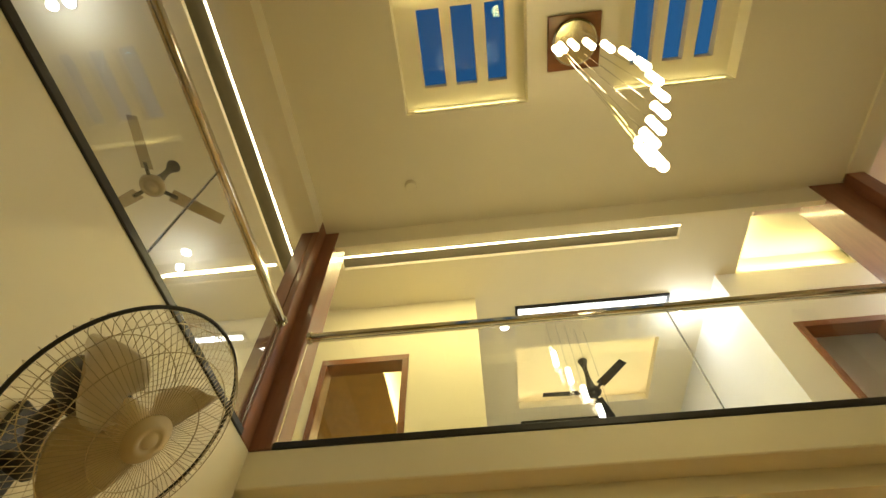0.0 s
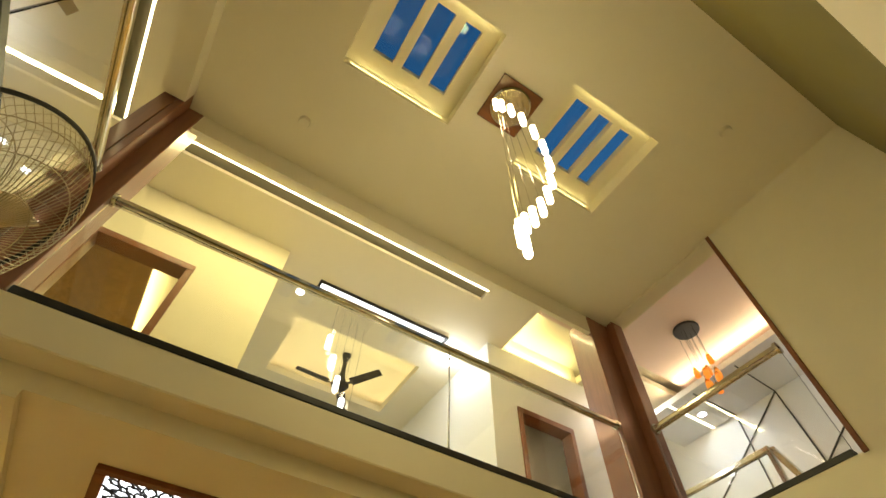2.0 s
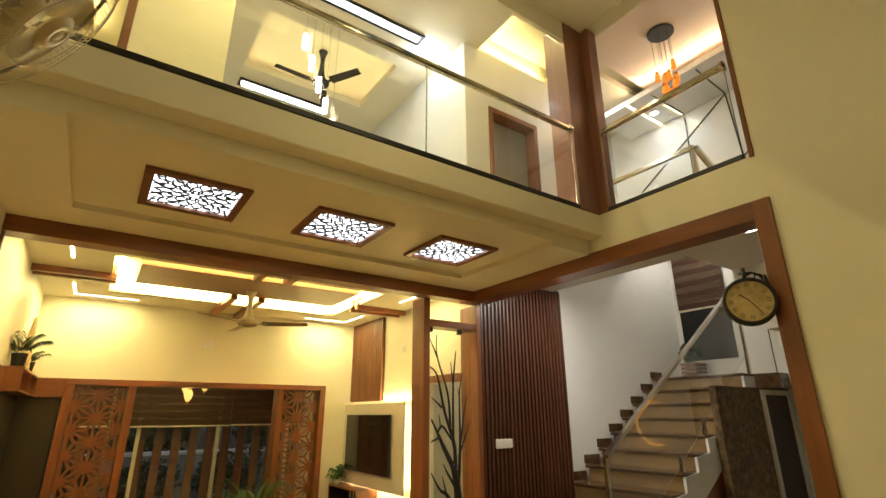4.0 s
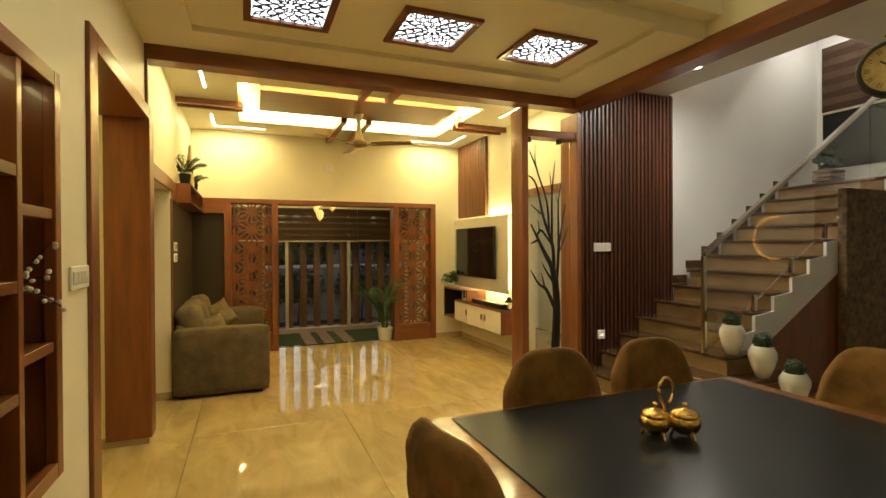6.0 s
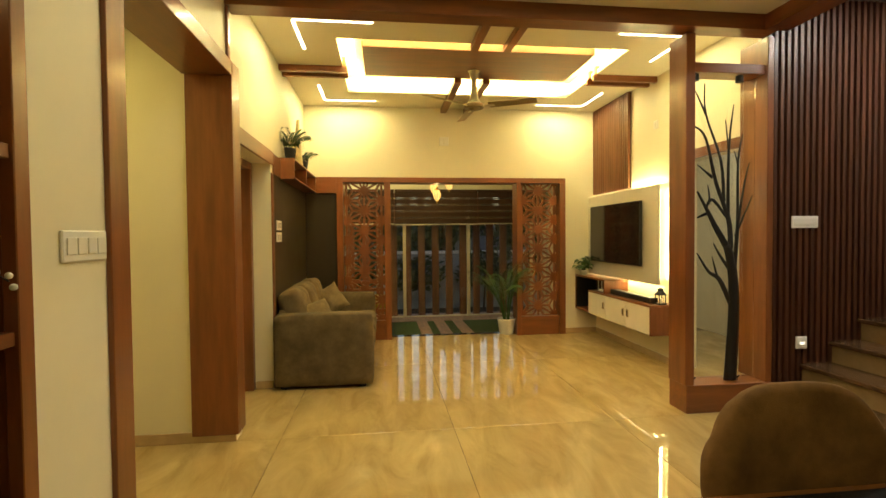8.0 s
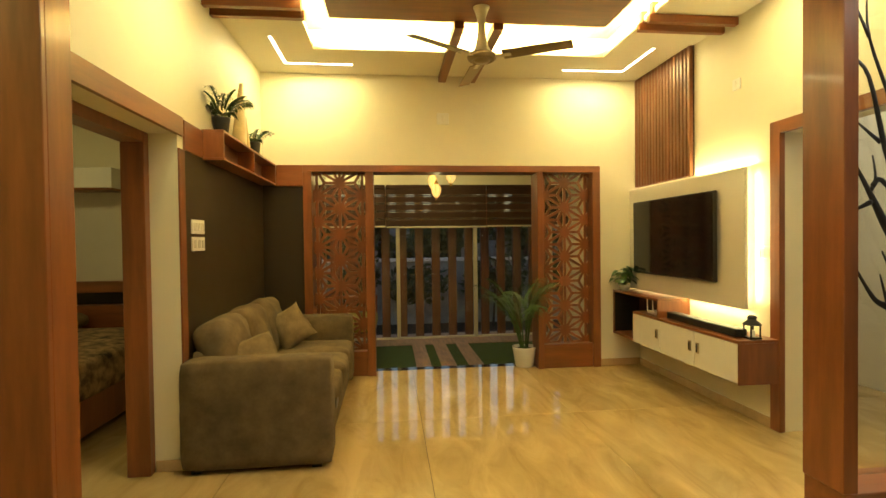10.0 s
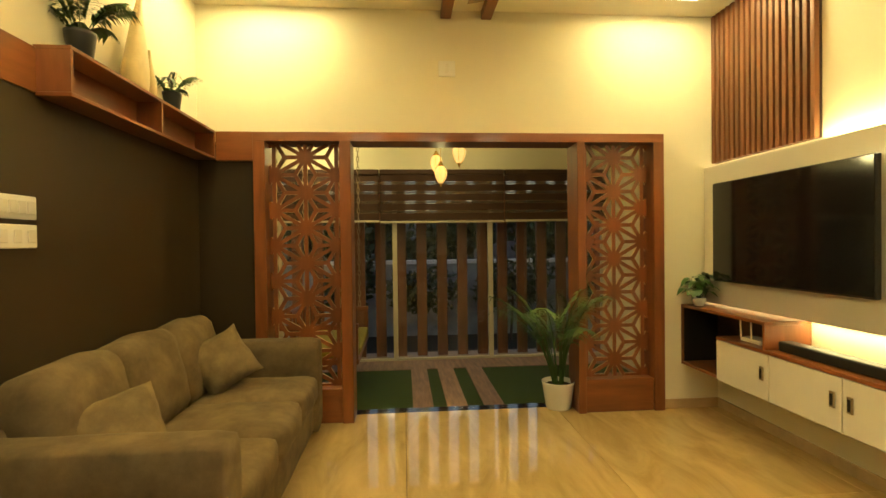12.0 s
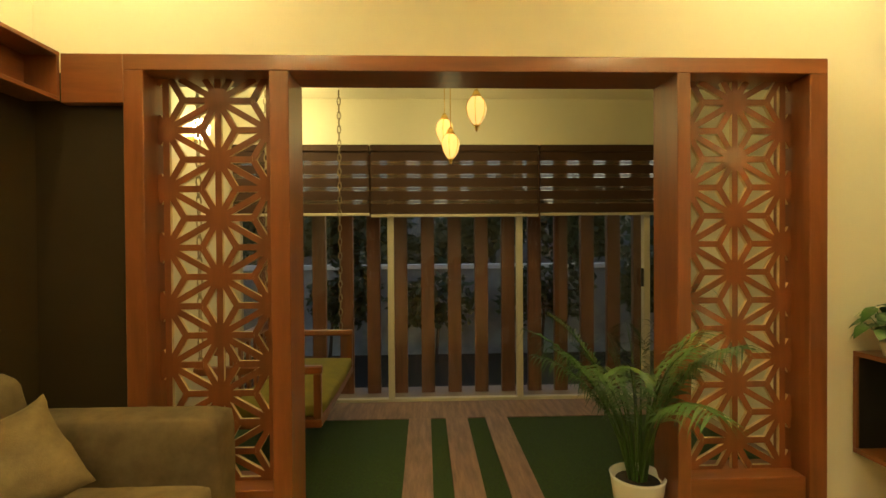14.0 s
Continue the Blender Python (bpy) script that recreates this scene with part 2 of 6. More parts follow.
SCULPT = material("cream_sculpture_glaze", (0.66, 0.52, 0.26), 0.35, vary=0.06, scale=6, bump=0.004)


# ---- building helpers ----
def box(bm, x0, x1, y0, y1, z0, z1, bevel=0.0, seg=1):
    """A box between two corners, with its edges rounded by bevel."""
    x0, x1, y0, y1, z0, z1 = min(x0, x1), max(x0, x1), min(y0, y1), max(y0, y1), min(z0, z1), max(z0, z1)
    v = bmesh.ops.create_cube(bm, size=1.0)["verts"]
    for p in v:
        p.co = Vector(((x0 + x1) / 2 + p.co.x * (x1 - x0), (y0 + y1) / 2 + p.co.y * (y1 - y0), (z0 + z1) / 2 + p.co.z * (z1 - z0)))
    if bevel:
        e = {e for p in v for e in p.link_edges}
        bmesh.ops.bevel(bm, geom=list(e), offset=bevel, segments=seg, affect='EDGES', profile=0.5)
    return bm


def lathe(bm, profile, cx=0, cy=0, cz=0, n=28):
    """A turned body from (radius, height) pairs."""
    rings = []
    for r, z in profile:
        rings.append([bm.verts.new((cx + r * math.cos(2 * math.pi * k / n), cy + r * math.sin(2 * math.pi * k / n), cz + z)) for k in range(n)] if r > 1e-5 else [bm.verts.new((cx, cy, cz + z))])
    for a, b in zip(rings, rings[1:]):
        for k in range(n):
            q = [a[k % len(a)], a[(k + 1) % len(a)], b[(k + 1) % len(b)], b[k % len(b)]]
            q = list(dict.fromkeys(q))
            if len(q) > 2:
                bm.faces.new(q)
    bmesh.ops.recalc_face_normals(bm, faces=bm.faces)
    return bm


def tube(bm, pts, radii, n=8, closed=False):
    """A round tube along points; radii one number or one for each point."""
    pts = [Vector(p) for p in pts]
    if not hasattr(radii, "__len__"):
        radii = [radii] * len(pts)
    rings, m = [], len(pts)
    up = Vector((0, 0, 1))
    for k, p in enumerate(pts):
        a, b = (pts[(k - 1) % m], pts[(k + 1) % m]) if closed else (pts[max(0, k - 1)], pts[min(m - 1, k + 1)])
        d = (b - a).normalized()
        s = d.cross(up if abs(d.z) < 0.95 else Vector((1, 0, 0))).normalized()
        t = s.cross(d).normalized()
        rings.append([bm.verts.new(p + radii[k] * (math.cos(2 * math.pi * j / n) * s + math.sin(2 * math.pi * j / n) * t)) for j in range(n)])
    for k in range(m if closed else m - 1):
        a, b = rings[k], rings[(k + 1) % m]
        for j in range(n):
            bm.faces.new((a[j], a[(j + 1) % n], b[(j + 1) % n], b[j]))
    if not closed:
        bm.faces.new(rings[0][::-1])
        bm.faces.new(rings[-1])
    bmesh.ops.recalc_face_normals(bm, faces=bm.faces)
    return bm


def bar(bm, a, b, w, h, up=(0, 0, 1)):
    """A straight bar of w by h from a to b."""
    a, b = Vector(a), Vector(b)
    d = (b - a).normalized()
    s = d.cross(Vector(up)).normalized() * (w / 2)
    t = s.cross(d).normalized() * (h / 2)
    v = [bm.verts.new(p + i * s + j * t) for p in (a, b) for i, j in ((-1, -1), (1, -1), (1, 1), (-1, 1))]
    for f in ((3, 2, 1, 0), (4, 5, 6, 7), (0, 1, 5, 4), (1, 2, 6, 5), (2, 3, 7, 6), (3, 0, 4, 7)):
        bm.faces.new([v[i] for i in f])
    return bm


def B(*a, **k):
    return box(bmesh.new(), *a, **k)


def mesh(name, bm, mat, smooth=False):
    me = bpy.data.meshes.new(name)
    bm.to_mesh(me)
    bm.free()
    me.materials.append(mat)
    if smooth:
        for p in me.polygons:
            p.use_smooth = True
    return me


def setting(name, bm, mat, label="", category=""):
    """A piece of the setting, in world coordinates."""
    return tagged(new(name, mesh(name, bm, mat)), label, category, kind="structure")


def thing(name, at, label, category, group="", kind=""):
    """An Empty at a thing's base."""
    ob = new(name)
    ob.location = at
    ob.empty_display_size = 0.1
    ob["at"] = list(at)
    return tagged(ob, label, category, group, kind)


def part(name, bm, mat, parent, label="", smooth=False):
    """One mesh under a thing or a part; its vertices are given in the coordinates in which the thing was placed."""
    o = Vector(parent["at"]) if "at" in parent else Vector((0, 0, 0))
    bmesh.ops.translate(bm, verts=bm.verts, vec=-o)
    ob = new(name, mesh(name, bm, mat, smooth))
    ob.parent = parent
    ob["at"] = list(o)
    if label:
        ob["label"] = label
    return ob


def piece(name, me, parent, at):
    """One of many alike pieces that share a mesh."""
    ob = new(name, me)
    ob.parent = parent
    o = Vector(parent["at"]) if "at" in parent else Vector((0, 0, 0))
    ob.location = Vector(at) - o
    return ob


def unshadowed(ob):
    ob.visible_shadow = False
    return ob


# ---- the large structure ----
XL, XR, YF, ZC = -0.48, 3.58, 7.85, 3.15     # living room: side walls, front wall, ceiling
XV, Y0, Y1, ZU, ZV = 3.44, 0.52, 2.85, 3.38, 5.27   # the void: its side, its near and far edge, upper floor, its ceiling
XW = -0.47                                    # the void's other side, upstairs
ZT = 6.2                                      # upper ceiling

floor = setting("floor", B(-3.2, 9.0, -2.6, 8.06, -0.12, -0.008), GROUT, "beige marble floor of large polished tiles", "floor")

# left wall, with the niche, the passage and the bedroom door
NY0, NY1, NZ0, NZ1 = 1.25, 2.69, 0.62, 2.20
w = bmesh.new()
box(w, XL - 0.34, XL, -2.6, NY0, 0, 3.05)
box(w, XL - 0.34, XL, NY1, 3.13, 0, 3.05)
box(w, XL - 0.34, XL, NY0, NY1, 0, NZ0)
box(w, XL - 0.34, XL, NY0, NY1, NZ1, 3.05)
box(w, XL - 0.34, XL - 0.30, NY0, NY1, NZ0, NZ1)
box(w, XL - 0.28, XL, 3.13, 4.66, 2.60, 3.05)
setting("wall_left_dining", w, PLASTER)
w = bmesh.new()
box(w, -3.2, XL - 0.002, 4.66, 4.80, 0, 3.2)
box(w, XL - 0.17, XL, 4.80, 5.84, 2.086, 3.2)
box(w, XL - 0.30, XL, 5.84, 8.05, 0, 3.2)
box(w, XL - 0.30, XL - 0.17, 4.80, 5.84, 2.16, 3.2)
box(w, XL - 0.06, XL, 4.66, 4.80, 2.60, 3.2)
setting("wall_left_living", w, PLASTER)
setting("wall_passage_back", B(-3.3, -3.2, -2.6, 8.05, 0, 3.2), PLASTER)
setting("wall_passage_side", B(-3.2, XL - 0.34, 2.93, 3.05, 0, 3.2), PLASTER)
setting("wall_bedroom_end", B(-3.3, XL - 0.2, 8.05, 8.17, 0, 3.3), PLASTER)
setting("wall_side_room_end", B(XR + 0.2, 5.3, 8.0, 8.12, 0, 3.3), PLASTER)
setting("wall_passage_end", B(-3.3, XL - 0.34, -2.72, -2.6, 0, 3.3), PLASTER)
# dark painted part behind the sofa
setting("accent_wall", B(XL, XL + 0.006, 5.90, YF - 0.006, 0, 2.0), OLIVE, "dark olive painted wall behind the sofa", "wall")
setting("accent_wall_return", B(XL, -0.07, YF - 0.006, YF, 0, 2.13), OLIVE, "dark olive painted wall beside the screen", "wall")
# front wall over and beside the opening
w = bmesh.new()
box(w, XL - 0.2, -0.02, YF, YF + 0.2, 0, 3.2)
box(w, 3.06, XR + 0.2, YF, YF + 0.2, 0, 3.2)
box(w, -0.02, 3.06, YF, YF + 0.2, 2.18, 3.2)
setting("wall_front", w, PLASTER)
# television wall with a doorway
w = bmesh.new()
box(w, XR, XR + 0.2, 5.88, YF, 0, 3.2)
box(w, XR, XR + 0.2, 4.98, 5.88, 2.15, 3.2)
box(w, XR, XR + 0.2, 4.80, 4.98, 0, 3.2)
setting("wall_television", w, PLASTER)
setting("wall_side_room", B(5.2, 5.3, 4.93, 8.0, 0, 3.2), PLASTER)
# slat wall and stair wall
setting("wall_stair", B(XR + 0.2, 9.0, 4.78, 4.93, 0, 6.3), WHITE)
setting("wall_slat_core", B(XR - 0.02, XR + 0.2, 4.76, 4.80, 0, 3.3), WHITE)
# right wall of the void: opening to the stairs below, opening to the hall above
w = bmesh.new()
box(w, XV, XV + 0.16, -2.6, 1.66, 0, 5.6)
box(w, XV, XV + 0.16, 1.66, 4.66, 3.04, ZU - 0.012)
box(w, XV, XV + 0.16, 1.66, Y1, 5.25, 5.6)
setting("wall_right", w, PLASTER)
# back of the dining side
setting("wall_dining_back", B(-0.9, 9.0, -2.75, -2.6, 0, 3.3), PLASTER)
setting("void_back_wall", B(XW - 0.2, XV + 0.1, 0.35, 0.50, ZU, 5.4), MOSS, "olive green painted end wall of the void", "wall")
setting("ceiling_dining", B(XL - 0.34, XV, -2.6, Y0, 3.05, ZU), CEILING)
# floor slab of the gallery, with its fascia and stepped soffit
w = bmesh.new()
box(w, XW - 0.16, XV + 0.16, Y1, 4.55, 3.18, ZU - 0.012, 0.006)
box(w, XL - 0.02, XV - 0.002, 2.99, 4.55, 3.09, 3.18)
box(w, XL - 0.02, -0.12, 2.99, 4.55, 3.05, 3.09)
box(w, -0.12, 2.98, 4.19, 4.55, 3.05, 3.09)
box(w, 2.98, XV - 0.002, 2.99, 4.55, 3.05, 3.09)
setting("gallery_slab", w, CEILING, "cream painted gallery slab over the hall", "ceiling")
setting("void_side_fascia", B(XW - 0.16, XL, Y0, Y1 - 0.001, 3.05, ZU - 0.012), PLASTER)
# ceiling of the living room with its raised tray
w = bmesh.new()
TX0, TX1, TY0, TY1 = 0.15, 2.88, 5.58, 7.20
box(w, XL - 0.2, TX0, 4.66, 8.05, ZC, ZC + 0.05)
box(w, TX1, XR + 0.2, 4.66, 8.05, ZC, ZC + 0.05)
box(w, TX0, TX1, 4.66, TY0, ZC, ZC + 0.05)
box(w, TX0, TX1, TY1, 8.05, ZC, ZC + 0.05)
box(w, XL - 0.2, XR + 0.2, 4.66, 8.05, ZC + 0.22, ZC + 0.26)
box(w, TX0 - 0.12, TX0 - 0.08, TY0 - 0.12, TY1 + 0.12, ZC + 0.05, ZC + 0.22)
box(w, TX1 + 0.08, TX1 + 0.12, TY0 - 0.12, TY1 + 0.12, ZC + 0.05, ZC + 0.22)
box(w, TX0 - 0.08, TX1 + 0.08, TY0 - 0.12, TY0 - 0.08, ZC + 0.05, ZC + 0.22)
box(w, TX0 - 0.08, TX1 + 0.08, TY1 + 0.08, TY1 + 0.12, ZC + 0.05, ZC + 0.22)
setting("ceiling_living", w, CEILING, "cream living room ceiling with a lit raised tray", "ceiling")
w = bmesh.new()
XO = 4.86                                     # edge of the stairwell
box(w, XV + 0.16, XO, -2.6, 4.78, 3.28, ZU - 0.012)
box(w, XO, 5.75, -2.6, 2.92, 3.28, ZU - 0.012)
setting("ceiling_stair", w, WHITE)
setting("ceiling_passage", B(-3.3, XL - 0.36, -2.6, 8.05, 3.2, 3.3), CEILING)
setting("ceiling_side_room", B(XR + 0.2, 5.3, 4.93, 8.0, 3.2, 3.3), CEILING)
# void ceiling with two square skylights
w = bmesh.new()
SX = ((0.30, 1.123), (1.69, 2.484))
SY0, SY1 = 1.265, 1.975
box(w, XW - 0.2, XV + 0.1, 0.30, SY0, ZV, ZV + 0.33)
box(w, XW - 0.2, XV + 0.1, SY1, Y1, ZV, ZV + 0.33)
for a, b in ((XW - 0.2, SX[0][0]), (SX[0][1], SX[1][0]), (SX[1][1], XV + 0.1)):
    box(w, a, b, SY0, SY1, ZV, ZV + 0.33)
for a, b in SX:
    u = (b - a) / 16
    xs = [a, a + 2.7 * u, a + 5.6 * u, a + 7.0 * u, a + 9.7 * u, a + 11.2 * u, a + 13.7 * u, b]
    for i in (0, 2, 4, 6):
        box(w, xs[i], xs[i + 1], SY0, SY1, ZV + 0.13, ZV + 0.20)
    for i in (1, 3, 5):
        box(w, xs[i], xs[i + 1], SY0, SY0 + 0.09, ZV + 0.13, ZV + 0.20)
        box(w, xs[i], xs[i + 1], SY1 - 0.13, SY1, ZV + 0.13, ZV + 0.20)
setting("ceiling_void", w, CEILING, "cream ceiling of the double height void with two slotted skylights", "ceiling")
for a, b in SX:
    o = setting("skylight_pane", B(a - 0.01, b + 0.01, SY0 - 0.01, SY1 + 0.01, ZV + 0.335, ZV + 0.345), BLUEPANE, "blue tinted skylight glass over the slots", "skylight")
    o.visible_shadow = False
# beams over the gallery's edge
w = bmesh.new()
box(w, XW + 0.001, XV - 0.001, Y1, Y1 + 0.04, 5.06, ZV)
box(w, XW - 0.16, XW, 0.40, Y1 - 0.13, 5.10, ZV)
box(w, XW - 0.16, XV + 0.16, Y1 + 0.001, Y1 + 0.041, ZV, 6.5)
box(w, XW - 0.16, XW - 0.12, 0.25, Y1, ZV, 6.5)
box(w, XV + 0.12, XV + 0.16, 0.25, Y1, 5.6, 6.5)
box(w, XW - 0.16, XV + 0.16, 0.21, 0.25, ZV, 6.5)
setting("gallery_beam", w, CEILING)
# upper storey
setting("floor_upper_left", B(-3.2, XW - 0.16, 0.25, 4.55, 3.2, ZU - 0.012), MARBLE)
w = bmesh.new()
box(w, -3.2, XO, 4.55, 9.0, 3.36, ZU)
box(w, XO, 6.0, 4.94, 9.0, 3.36, ZU)
setting("floor_upper_back", w, MARBLE)
w = bmesh.new()
box(w, XV + 0.16, XO, 0.25, 4.4, ZU - 0.012, ZU)
box(w, XO, 5.75, 0.25, 2.92, ZU - 0.012, ZU)
setting("floor_upper_right", w, MARBLE)
w = bmesh.new()
box(w, -3.2, -0.93, 4.42, 4.56, ZU, ZT)
box(w, -0.06, 0.64, 4.42, 4.56, ZU, ZT)
box(w, -0.93, -0.06, 4.42, 4.56, 5.42, ZT)
box(w, 0.50, 0.64, 4.56, 8.6, ZU, ZT)
setting("wall_gallery_left", w, PLASTER)
w = bmesh.new()
box(w, 3.24, 3.59, 4.40, 4.56, ZU, ZT)
box(w, 4.41, XO, 4.40, 4.56, ZU, ZT)
box(w, XO - 0.12, XO, 4.56, 4.78, ZU, ZT)
box(w, 3.59, 4.41, 4.40, 4.56, 5.39, ZT)
box(w, 3.24, 3.38, 4.56, 8.6, ZU, ZT)
setting("wall_gallery_right", w, WHITE)
setting("wall_gallery_back", B(-3.2, 6.2, 8.6, 8.75, ZU, ZT), WHITE)
setting("wall_upper_far_left", B(-3.3, -3.2, 0.25, 8.7, ZU, ZT), WHITE)
setting("wall_upper_near_left", B(-3.2, XW - 0.2, 0.20, 0.30, ZU, ZT), WHITE)
w = bmesh.new()
TRX0, TRX1 = -0.72, 2.78
box(w, -3.3, 3.46, 3.87, 5.27, ZT, ZT + 0.1)
box(w, 3.46, 9.2, 4.40, 5.27, ZT, ZT + 0.1)
box(w, 4.7, 9.2, 3.87, 4.40, ZT, ZT + 0.1)
box(w, 3.46, 4.7, 4.40, 4.56, ZT + 0.1, ZT + 0.24)
box(w, TRX1, 3.46, 2.86, 3.87, ZT, ZT + 0.1)
box(w, TRX0, TRX1, 2.86, 3.70, ZT, ZT + 0.1)
box(w, -1.20, XW - 0.162, 0.2, Y1, ZT, ZT + 0.1)
box(w, -1.20, TRX0, Y1, 3.87, ZT, ZT + 0.1)
box(w, -3.3, -1.39, 0.2, 3.87, ZT, ZT + 0.1)
box(w, -1.39, -1.20, 0.2, 1.1, ZT, ZT + 0.1)
box(w, -3.3, 1.08, 5.27, 8.7, ZT, ZT + 0.1)
box(w, 2.77, 6.2, 5.27, 8.7, ZT, ZT + 0.1)
box(w, 1.08, 2.77, 6.40, 8.7, ZT, ZT + 0.1)
box(w, -3.3, 9.2, Y1 + 0.042, 8.7, ZT + 0.24, ZT + 0.3)
box(w, -3.3, XW - 0.16, 0.2, Y1 + 0.042, ZT + 0.24, ZT + 0.3)
box(w, XV + 0.16, 9.2, 0.2, Y1 + 0.042, ZT + 0.24, ZT + 0.3)
setting("ceiling_upper", w, CEILING, "cream upper storey ceiling with lit troughs and a tray", "ceiling")
setting("ceiling_hall_peach", B(3.462, 5.95, 0.2, 3.66, ZT - 0.03, ZT + 0.1), PINK, "peach lit ceiling over the upper hall", "ceiling")
setting("ceiling_hall_low", B(5.74, 6.75, 0.2, 4.4, 5.95, 6.03), WHITE)
setting("wall_hall_upper", B(6.62, 6.75, 0.2, 4.78, 4.08, 6.24), WHITE)
# added ceiling that only carries the landing lamp
setting("landing_lamp_ceiling", B(6.76, 7.9, 1.9, 4.78, 4.6, 4.7), WHITE)
setting("wall_hall_far", B(8.6, 8.75, -2.6, 4.8, 0, 6.2), WHITE)
setting("wall_hall_near", B(XV + 0.16, 9.0, 0.1, 0.25, ZU, 6.3), WHITE)
# sit-out beyond the screen
setting("floor_sitout", B(-1.2, 4.4, 8.06, 10.6, -0.22, -0.10), SITFLOOR)
setting("threshold", B(0.64, 2.42, 7.98, 8.10, -0.12, -0.001), BLACKGLOSS)
setting("wall_sitout_left", B(-0.62, -0.5, 8.05, 10.2, -0.1, 2.75), PLASTER)
setting("wall_sitout_right", B(3.62, 3.74, 8.05, 10.2, -0.1, 2.75), PLASTER)
setting("wall_sitout_head", B(-0.499, 3.619, 10.08, 10.22, 2.20, 2.75), PLASTER)
setting("ceiling_sitout", B(-0.8, 3.9, 8.05, 10.3, 2.68, 2.8), CEILING)
setting("ground", B(-60, 60, 10.6, 90, -0.6, -0.45), SOIL, "dark garden ground outside the window", "ground")


def plush(bm, x0, x1, y0, y1, z0, z1, r=0.05, puff=0.02, cuts=9, wrinkle=0.006, seed=0):
    """A soft upholstered block: rounded edges, bulging faces, slight creases."""
    h = Vector((x1 - x0, y1 - y0, z1 - z0)) / 2
    c = Vector((x0 + x1, y0 + y1, z0 + z1)) / 2
    t = bmesh.new()
    bmesh.ops.create_cube(t, size=2.0)
    bmesh.ops.subdivide_edges(t, edges=t.edges[:], cuts=cuts, use_grid_fill=True)
    for v in t.verts:
        u = v.co.copy()
        p = Vector([u[i] * h[i] for i in range(3)])
        q = Vector([max(-(h[i] - r), min(h[i] - r, p[i])) for i in range(3)])
        d = p - q
        if d.length > 1e-6:
            p = q + d.normalized() * r
        for i in range(3):
            if abs(abs(u[i]) - 1) < 1e-4:
                j, k = (i + 1) % 3, (i + 2) % 3
                p[i] += math.copysign(puff * (1 - u[j] ** 2) * (1 - u[k] ** 2), u[i])
        n = noise.noise_vector((p + c) * 9 + Vector((seed, seed, 0)))
        v.co = c + p + n * wrinkle
    me = bpy.data.meshes.new("t")
    t.to_mesh(me)
    t.free()
    bm.from_mesh(me)
    bpy.data.meshes.remove(me)
    return bm


def P(*a, **k):
    return plush(bmesh.new(), *a, **k)


def wood(name, *a, mat=None, label="", bevel=0.003):
    return setting(name, B(*a, bevel=bevel), mat or TEAK, label, "trim")


# ---- wooden portals and trims ----
wood("portal_beam", XL + 0.001, XV + 0.10, 4.56, 4.72, 2.94, 3.085, mat=TEAKH, label="red-brown wooden beam between hall and living room")
wood("portal_strip", XL, XL + 0.02, 4.575, 4.615, 2.60, 2.94)
wood("stair_portal_head", XV - 0.02, XV + 0.17, 1.705, 4.56, 2.935, 3.06, mat=TEAKY, label="red-brown wooden head of the stair opening")
wood("stair_portal_post", XV - 0.02, XV + 0.17, 1.60, 1.705, 0, 3.06, label="red-brown wooden post of the stair opening")
wood("passage_post", XL - 0.30, XL + 0.02, 3.11, 3.245, 0, 2.60, label="red-brown wooden post of the passage")
wood("passage_head", XL - 0.30, XL + 0.02, 3.245, 4.635, 2.50, 2.60, mat=TEAKY, label="red-brown wooden head of the passage")
wood("passage_panel", XL - 0.285, XL + 0.02, 4.635, 4.66, 0.05, 2.60, label="red-brown wooden panel on the passage wall")
wood("passage_trim", XL, XL + 0.02, 4.66, 4.81, 0.05, 2.60)
wood("bedroom_door_head", XL - 0.01, XL + 0.015, 4.81, 5.905, 2.08, 2.20, mat=TEAKY)
wood("bedroom_door_post", XL - 0.30, XL - 0.165, 5.775, 5.838, 0, 2.085, label="red-brown wooden jamb of the bedroom door")
wood("bedroom_door_lintel", XL - 0.30, XL - 0.165, 4.81, 5.774, 2.02, 2.085, label="red-brown wooden lintel of the bedroom door")
wood("accent_trim", XL, XL + 0.012, 5.84, 5.925, 0, 2.0)
wood("side_door_post", XR - 0.015, XR + 0.03, 5.86, 5.95, 0, 2.23, label="red-brown wooden post of the side door")
wood("side_door_head", XR - 0.015, XR + 0.03, 4.90, 5.86, 2.14, 2.23, mat=TEAKY)
for nm, a in (("skirting_front", (3.10, XR, YF - 0.012, YF, 0, 0.075)), ("skirting_television", (XR - 0.012, XR, 5.95, YF - 0.012, 0, 0.075)),
              ("skirting_passage", (-2.9, XL - 0.0, 4.648, 4.66, 0, 0.075)), ("skirting_living", (XL - 0.16, XL - 0.002, 5.828, 5.839, 0, 0.07)),
              ("skirting_dining", (XL, XL + 0.012, -2.5, 3.11, 0, 0.075))):
    setting(nm, B(*a, bevel=0.003), SKIRT)

# carved screen of the sit-out
FY = 7.80
wood("screen_head", -0.066, 3.105, FY, 8.04, 2.13, 2.20, mat=TEAKH, label="red-brown wooden head of the carved screen")
wood("screen_band", XL + 0.15, -0.066, FY, YF, 1.985, 2.20, mat=TEAKH)
for nm, a, b in (("screen_post", -0.066, 0.02), ("screen_post", 0.565, 0.65), ("screen_post", 2.40, 2.462), ("screen_post", 3.02, 3.105)):
    wood(nm, a, b, FY, 8.04, 0, 2.13, label="red-brown wooden post of the carved screen")


